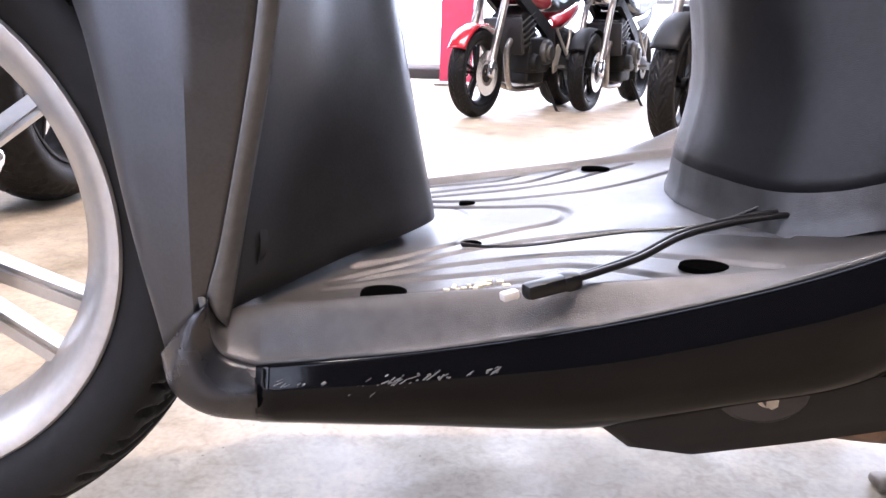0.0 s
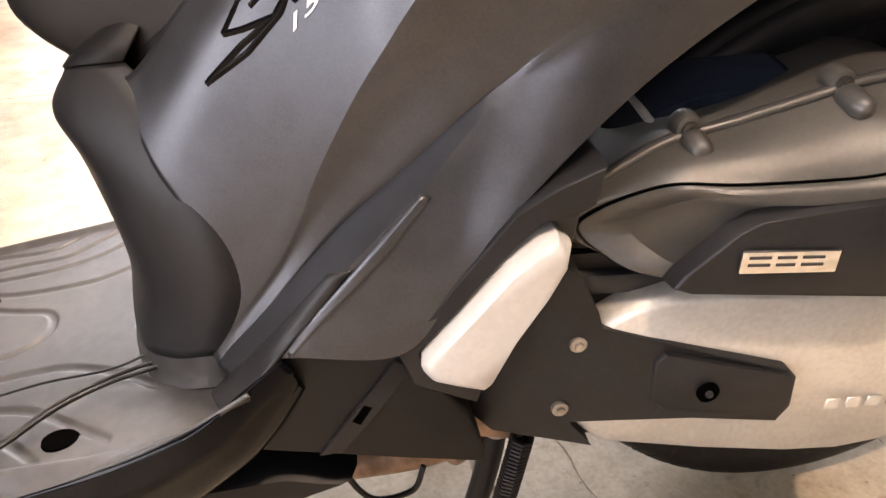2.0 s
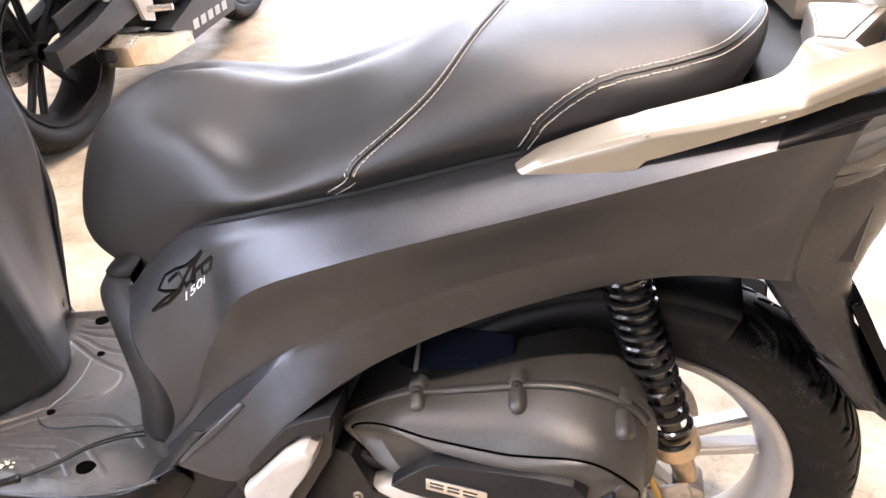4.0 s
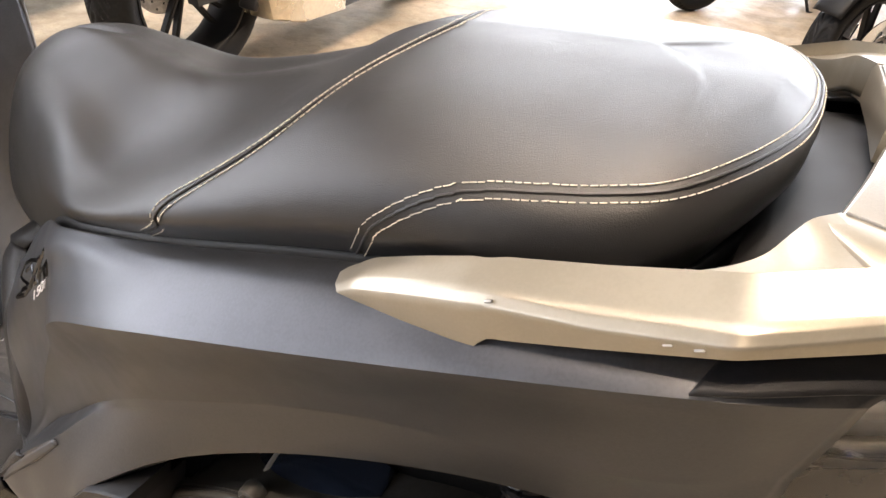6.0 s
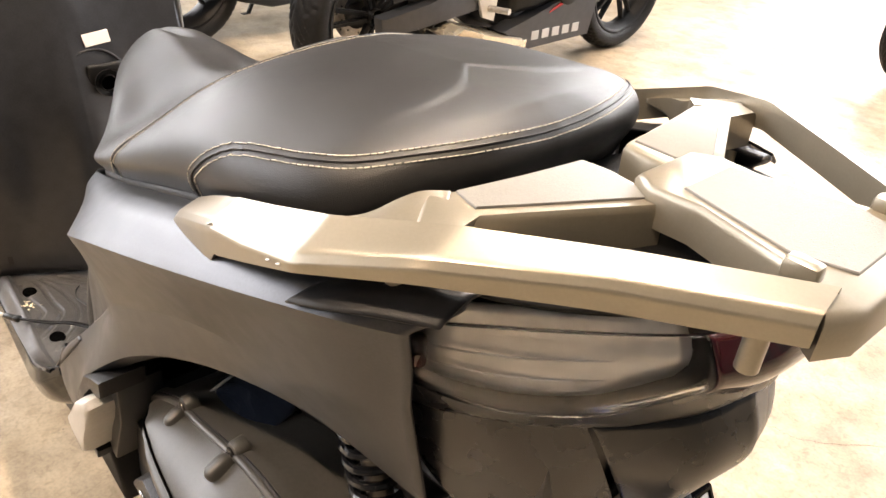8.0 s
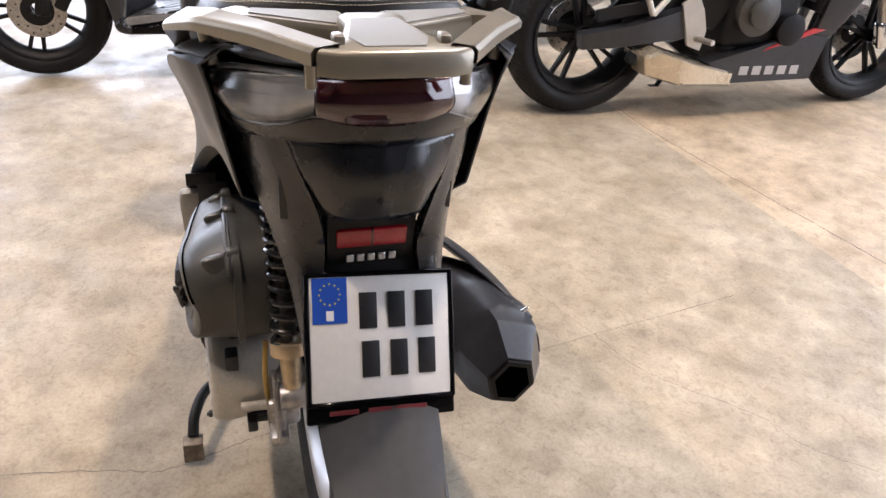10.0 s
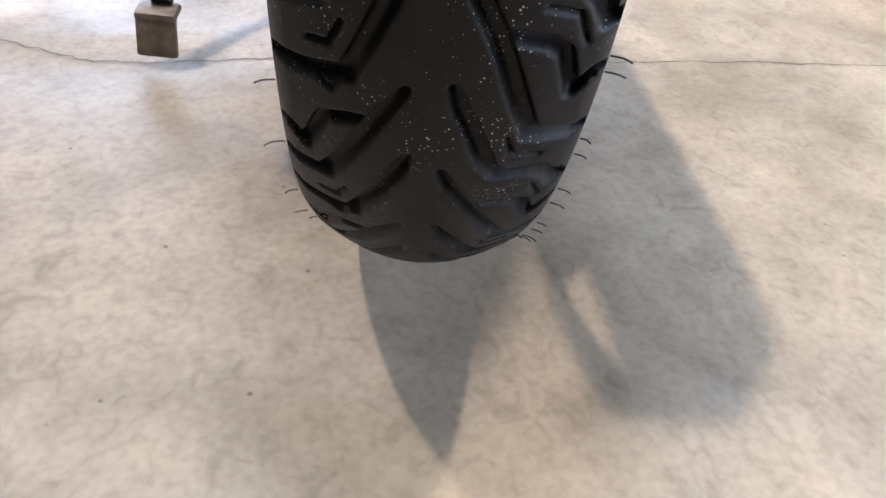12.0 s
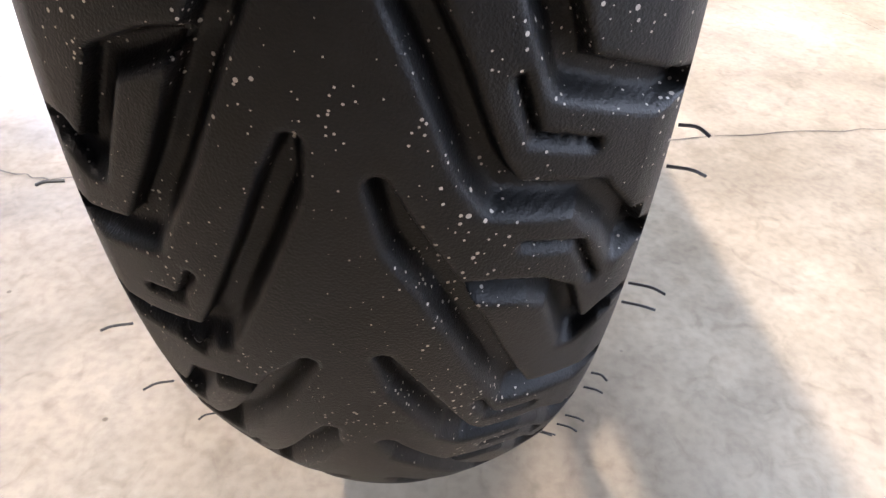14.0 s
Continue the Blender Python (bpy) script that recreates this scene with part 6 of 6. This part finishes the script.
# ---- centre stand ----
stand = part("centre_stand", joined(rod((-0.365, -0.13, 0.215), (-0.365, 0.13, 0.215), 0.014, seg=16), rod((-0.37, -0.10, 0.10), (-0.37, 0.10, 0.10), 0.010, seg=14)), M_STEEL, scooter, "black steel centre stand on the floor")
for sgn in (-1, 1):
    part("stand_leg", tube([(-0.362, sgn * 0.110, 0.215), (-0.372, sgn * 0.108, 0.14), (-0.388, sgn * 0.104, 0.06), (-0.398, sgn * 0.100, 0.012)], 0.0125, 30, 12), M_DARK, stand)
    part("stand_foot", rbox((0.046, 0.026, 0.014), pose(-0.402, sgn * 0.100, FLOOR_Z + 0.0071, 0, 0, 0), 0.006, 3), M_WORN, stand, "worn steel stand foot")
part("kick_arm", tube([(-0.372, -0.115, 0.07), (-0.330, -0.165, 0.055), (-0.265, -0.222, 0.075), (-0.205, -0.248, 0.068), (-0.170, -0.255, 0.042)], 0.0105, 36, 12), M_DARK, stand, "black bent kick arm")
part("kick_pad", joined(rbox((0.008, 0.038, 0.040), pose(-0.152, -0.256, 0.017, 0, -12, 0), 0.003, 2), rbox((0.026, 0.038, 0.008), pose(-0.163, -0.256, 0.036, 0, 8, 0), 0.003, 2)), M_WORN, stand, "bare worn steel kick pad")
part("stand_spring", tube([Vector((-0.345 - 0.02 * k / 159, -0.142, 0.215 - 0.105 * k / 159)) + 0.010 * Vector((math.cos(k * 0.9), math.sin(k * 0.9), 0)) for k in range(160)], 0.0024, 160, 6), M_DARK, stand)
part("stand_bracket", joined(rbox((0.09, 0.02, 0.05), pose(-0.375, -0.125, 0.232, 0, 15, 0), 0.008, 3), rbox((0.05, 0.012, 0.03), pose(-0.33, -0.135, 0.245), 0.006, 2)), M_RUST, scooter)
part("loose_wire", tube([(-0.505, -0.15, 0.255), (-0.512, -0.155, 0.215), (-0.49, -0.155, 0.172), (-0.452, -0.15, 0.170), (-0.44, -0.145, 0.195)], 0.003, 30, 8), M_CABLE, scooter)

# ---- crumbs and charging lead on the board ----
rnd = random.Random(23)
crumbs = []
for k in range(22):
    x, y = -0.861 + rnd.gauss(0, 0.008), -0.173 + rnd.gauss(0, 0.006)
    big = rnd.uniform(0.001, 0.0034)
    z = board_height(x) + float(board_relief(x, y)) + 0.004
    crumbs.append(moved(rbox((big * 1.6, big, big * 0.5), Matrix(), big * 0.2, 1), pose(x, y, z + big * 0.24, 0, 0, rnd.uniform(0, 180))))
tagged(solid("crumbs", joined(*crumbs), M_CRUMB, "pale cream plaster crumbs lying on the footboard", "crumbs"), kind="stuff")
lead = part("charging_lead", tube([(-0.640, -0.112, 0.324), (-0.668, -0.120, 0.322), (-0.70, -0.128, 0.318), (-0.735, -0.148, 0.314), (-0.765, -0.172, 0.307), (-0.792, -0.192, 0.304), (-0.812, -0.205, 0.302)], 0.0021, 60, 10), M_CABLE, scooter, "black charging lead lying on the footboard")
part("second_core", tube([(-0.640, -0.106, 0.325), (-0.668, -0.113, 0.323), (-0.70, -0.121, 0.318), (-0.735, -0.141, 0.314), (-0.765, -0.166, 0.307), (-0.792, -0.188, 0.304), (-0.812, -0.203, 0.302)], 0.0019, 60, 10), M_CABLE, lead)
part("plug", joined(rbox((0.030, 0.010, 0.009), pose(-0.824, -0.211, 0.3005, 0, -6, 26), 0.003, 2), rbox((0.012, 0.012, 0.010), pose(-0.812, -0.205, 0.3020, 0, -6, 26), 0.003, 2)), M_CABLE, lead)
part("terminal", rbox((0.010, 0.006, 0.005), pose(-0.8455, -0.2215, 0.2985, 0, -6, 26), 0.0015, 2), M_WHITE, lead, "pale plug tip")
part("thin_wire", tube([(-0.655, -0.100, 0.331), (-0.70, -0.098, 0.311), (-0.76, -0.098, 0.303), (-0.82, -0.106, 0.295), (-0.850, -0.100, 0.291), (-0.868, -0.088, 0.289)], 0.0013, 50, 6), M_CABLE, lead)
part("grommet", lathe([(0.003, -0.003), (0.006, -0.002), (0.006, 0.002), (0.003, 0.003)], 18), M_INK, lead).matrix_basis = pose(-0.645, -0.111, 0.3235, 0, 20, 60)


# ---- other machines in the hall ----
def motorcycle(name, label, place, turn, fairing, accent, muffler, faired, size=1.0, group="motorcycles in the hall"):
    """A road motorcycle, front towards -x, rear axle above its origin."""
    b = thing(name, label, "motorcycle", place, turn, group)
    b.scale = (size, size, size)
    wr = wheel("rear_wheel", (0, 0, 0.318), 0.318, 0.088, 0.222, b, "wide rear wheel with black spokes", 200, 24, -0.085, M_TYRE, 0.1, M_DARK, 5)
    wf = wheel("front_wheel", (-1.42, 0, 0.302), 0.302, 0.060, 0.220, b, "front wheel with black spokes", 200, 24, -0.080, M_TYRE, 0.4, M_DARK, 5)
    part("front_disc", lathe([(0.085, -0.088), (0.150, -0.088), (0.150, -0.084), (0.085, -0.084), (0.085, -0.088)], 48), M_CHROME, wf, "bright front brake disc")
    for s in (-1, 1):
        part("swing_arm", dome([(0.06, 0.345), (0.05, 0.285), (-0.10, 0.290), (-0.46, 0.335), (-0.50, 0.40), (-0.44, 0.46), (-0.14, 0.375)], [(s * 0.075, 0.97), (s * 0.082, 1), (s * 0.125, 1), (s * 0.133, 0.94)]), M_BODY, b)
        part("fork_tube", rod((-1.42, s * 0.10, 0.302), (-1.20, s * 0.10, 0.86), 0.027, 0.024, 18), M_STEEL, b)
        part("fork_foot", rbox((0.07, 0.05, 0.12), pose(-1.40, s * 0.105, 0.33, 0, 22, 0), 0.015, 3), M_CHROME, b)
        part("frame_spar", dome([(-0.50, 0.36), (-0.42, 0.40), (-0.48, 0.62), (-1.05, 0.86), (-1.10, 0.80), (-0.62, 0.56)], [(s * 0.10, 1), (s * 0.135, 1), (s * 0.142, 0.97)]), M_DARK, b)
        part("foot_plate", dome([(-0.40, 0.50), (-0.34, 0.46), (-0.40, 0.30), (-0.46, 0.28), (-0.47, 0.36), (-0.44, 0.44)], [(s * 0.13, 1), (s * 0.145, 1)]), M_CASE, b)
        part("foot_peg", rod((-0.43, s * 0.14, 0.33), (-0.45, s * 0.23, 0.335), 0.012, seg=12), M_STEEL, b)
        part("passenger_stay", joined(rod((-0.40, s * 0.12, 0.62), (-0.22, s * 0.14, 0.42), 0.012, seg=10), rod((-0.12, s * 0.12, 0.62), (-0.22, s * 0.14, 0.42), 0.012, seg=10)), M_CASE, b)
        part("tail_fairing", loft((((-0.55, s * 0.12, 0.70), (-0.25, s * 0.13, 0.76), (0.05, s * 0.10, 0.84), (0.28, s * 0.04, 0.90)), ((-0.55, s * 0.15, 0.64), (-0.25, s * 0.15, 0.69), (0.05, s * 0.11, 0.78), (0.28, s * 0.045, 0.86)),
                                   ((-0.55, s * 0.10, 0.58), (-0.25, s * 0.11, 0.63), (0.05, s * 0.08, 0.73), (0.28, s * 0.03, 0.83))), 24, 5), fairing, b, "", 0.004)
    eng = part("engine_block", joined(rbox((0.34, 0.30, 0.26), pose(-0.72, 0, 0.42), 0.03, 3), rbox((0.20, 0.26, 0.30), pose(-0.88, 0, 0.60, 0, -25, 0), 0.03, 3), rbox((0.30, 0.24, 0.10), pose(-0.72, 0, 0.26), 0.03, 3)), M_DARK, b, "dark engine block")
    for s in (-1, 1):
        part("clutch_cover", joined(cyl(0.095, 0.085, 0.05, pose(-0.66, s * 0.17, 0.44, 90), 36, 0.008), cyl(0.055, 0.050, 0.03, pose(-0.66, s * 0.20, 0.44, 90), 30, 0.004)), M_AIRBOX, eng)
        part("alternator_cover", cyl(0.065, 0.055, 0.05, pose(-0.84, s * 0.165, 0.37, 90), 30, 0.006), M_DARK, eng)
        for k in range(5):
            part("cylinder_fin", rbox((0.22, 0.285, 0.008), pose(-0.86 - 0.018 * k, 0, 0.52 + 0.04 * k, 0, -25, 0), 0.002, 1), M_AIRBOX, eng) if s == 1 else None
    part("radiator", rbox((0.04, 0.30, 0.26), pose(-1.04, 0, 0.55, 0, -15, 0), 0.01), M_INK, b)
    for k in range(2):
        part("exhaust_header", tube([(-1.00, 0.06 - 0.12 * k, 0.56), (-1.10, 0.06 - 0.12 * k, 0.45), (-1.04, 0.05 - 0.1 * k, 0.24), (-0.85, 0.0, 0.17), (-0.55, -0.02, 0.17)], 0.021, 36, 14), M_STEEL, b)
    mm = part("muffler", dome([(-0.62, 0.15), (-0.36, 0.155), (-0.20, 0.20), (-0.18, 0.275), (-0.24, 0.30), (-0.40, 0.25), (-0.62, 0.20)], [(0.02, 0.94), (0.04, 1), (0.16, 1), (0.19, 0.96), (0.20, 0.86)]), muffler, b, "short pale muffler")
    part("muffler_mouth", rbox((0.02, 0.075, 0.055), pose(-0.186, 0.11, 0.250, 0, -20, 0), 0.012, 3), M_INK, mm)
    part("fuel_tank", dome([(-1.05, 0.80), (-1.00, 0.98), (-0.82, 1.03), (-0.62, 0.95), (-0.50, 0.80), (-0.60, 0.74)], [(-0.15, 0.62), (-0.13, 0.86), (-0.07, 1.0), (0.07, 1.0), (0.13, 0.86), (0.15, 0.62)], 40), accent, b, "painted fuel tank", angle=60)
    part("saddle", dome([(-0.55, 0.77), (-0.50, 0.83), (-0.30, 0.81), (-0.10, 0.89), (0.15, 0.93), (0.20, 0.89), (-0.10, 0.80), (-0.40, 0.74)], [(-0.12, 0.8), (-0.09, 0.98), (0.09, 0.98), (0.12, 0.8)], 40), M_VINYL, b, angle=60)
    part("handlebar", tube([(-1.05, -0.36, 0.98), (-1.12, -0.22, 1.02), (-1.15, 0, 1.02), (-1.12, 0.22, 1.02), (-1.05, 0.36, 0.98)], 0.013, 30, 10), M_DARK, b)
    part("head_lamp", dome([(-1.42, 0.86), (-1.40, 0.98), (-1.26, 1.02), (-1.22, 0.86), (-1.30, 0.80)], [(-0.11, 0.7), (-0.08, 1), (0.08, 1), (0.11, 0.7)], 30), accent if faired else M_CHROME, b, angle=60)
    part("front_mudguard", lathe([(0.315, -0.07), (0.325, -0.05), (0.33, 0.0), (0.325, 0.05), (0.315, 0.07)], 24, radians(50), radians(150)), fairing, b, "", 0.003).matrix_basis = pose(-1.42, 0, 0.302)
    part("kick_stand", joined(rod((-0.60, -0.14, 0.22), (-0.56, -0.24, 0.0), 0.011, seg=10), rbox((0.05, 0.03, 0.01), pose(-0.55, -0.245, -0.002), 0.003, 1)), M_DARK, b)
    part("chain_guard", rbox((0.40, 0.01, 0.05), pose(-0.20, 0.10, 0.44, 0, 10, 0), 0.003, 1), M_DARK, b)
    if faired:
        for s in (-1, 1):
            part("side_fairing", loft((((-1.36, s * 0.10, 0.98), (-1.20, s * 0.17, 0.94), (-1.00, s * 0.18, 0.86), (-0.92, s * 0.17, 0.80)), ((-1.34, s * 0.16, 0.80), (-1.22, s * 0.21, 0.74), (-1.06, s * 0.21, 0.66), (-0.98, s * 0.20, 0.62)),
                                       ((-1.18, s * 0.17, 0.56), (-1.14, s * 0.20, 0.50), (-1.04, s * 0.19, 0.44), (-0.98, s * 0.18, 0.42)), ((-1.06, s * 0.13, 0.30), (-1.04, s * 0.15, 0.28), (-1.0, s * 0.15, 0.26), (-0.97, s * 0.15, 0.25))), 24, 6), fairing, b, "", 0.004)
            part("belly_fairing", dome([(-1.06, 0.34), (-1.02, 0.16), (-0.62, 0.15), (-0.48, 0.24), (-0.60, 0.27), (-0.92, 0.36)], [(s * 0.10, 1), (s * 0.165, 1), (s * 0.175, 0.96)]), fairing, b)
            part("accent_flash", dome([(-1.02, 0.37), (-0.96, 0.375), (-0.76, 0.30), (-0.74, 0.285)], [(s * 0.17, 1), (s * 0.179, 1)]), M_REDPAINT, b)
            for k in range(5):
                part("maker_bar", rbox((0.042, 0.002, 0.036), pose(-0.92 + 0.062 * k, s * 0.1765, 0.205), 0.003, 1), M_GREYINK, b)
        part("screen", loft((((-1.34, -0.11, 1.02), (-1.38, 0, 1.04), (-1.34, 0.11, 1.02)), ((-1.20, -0.10, 1.13), (-1.22, 0, 1.16), (-1.20, 0.10, 1.13))), 16, 4), M_LENS, b, "", 0.003)
    return b


motorcycle("motorcycle", "black faired sport motorcycle with red flashes and a pale muffler", (-1.91, 1.36, FLOOR_Z), -90, M_BODY, M_BODY, M_CREAM, True, 1.07)
motorcycle("motorcycle", "red faired sport motorcycle parked in the row", (-2.75, 4.5, FLOOR_Z), -90, M_REDPAINT, M_REDPAINT, M_STEEL, True)
motorcycle("motorcycle", "black naked motorcycle with a dark tank", (-2.90, 1.05, FLOOR_Z), -80, M_DARK, M_DARK, M_DARK, False)
motorcycle("motorcycle", "naked motorcycle with a red tank and silver engine", (-0.10, 4.75, FLOOR_Z), 58, M_REDPAINT, M_REDPAINT, M_STEEL, False, 0.82)
motorcycle("motorcycle", "dark naked motorcycle standing in the row", (0.55, 5.35, FLOOR_Z), 62, M_DARK, M_GLOSS, M_STEEL, False, 0.82)
motorcycle("motorcycle", "dark naked motorcycle beside the window", (0.85, 3.75, FLOOR_Z), 55, M_DARK, M_GLOSS, M_CHROME, False, 0.9)
banner = thing("banner", "red sales banner standing before the window", "banner", (-0.80, 6.6, FLOOR_Z))
part("cloth", rbox((0.30, 0.02, 0.85), pose(0, 0, 0.46), 0.006), M_PINK, banner)
part("foot", rbox((0.40, 0.25, 0.02), pose(0, 0, 0.012), 0.004), M_STEEL, banner)
other = copy_thing(scooter, pose(-2.55, 0.55, 0.0, 0, 0, 90))
tagged(other, "matt dark grey scooter parked behind the first one", "scooter", "scooters")
# its wheels are black
for ob in other.children_recursive:
    if ob.name.split(".")[0] in ("rim", "spoke", "front_wheel", "rear_wheel", "fork_leg", "brake_caliper"):
        ob.data = ob.data.copy()
        ob.data.materials[0] = M_DARK
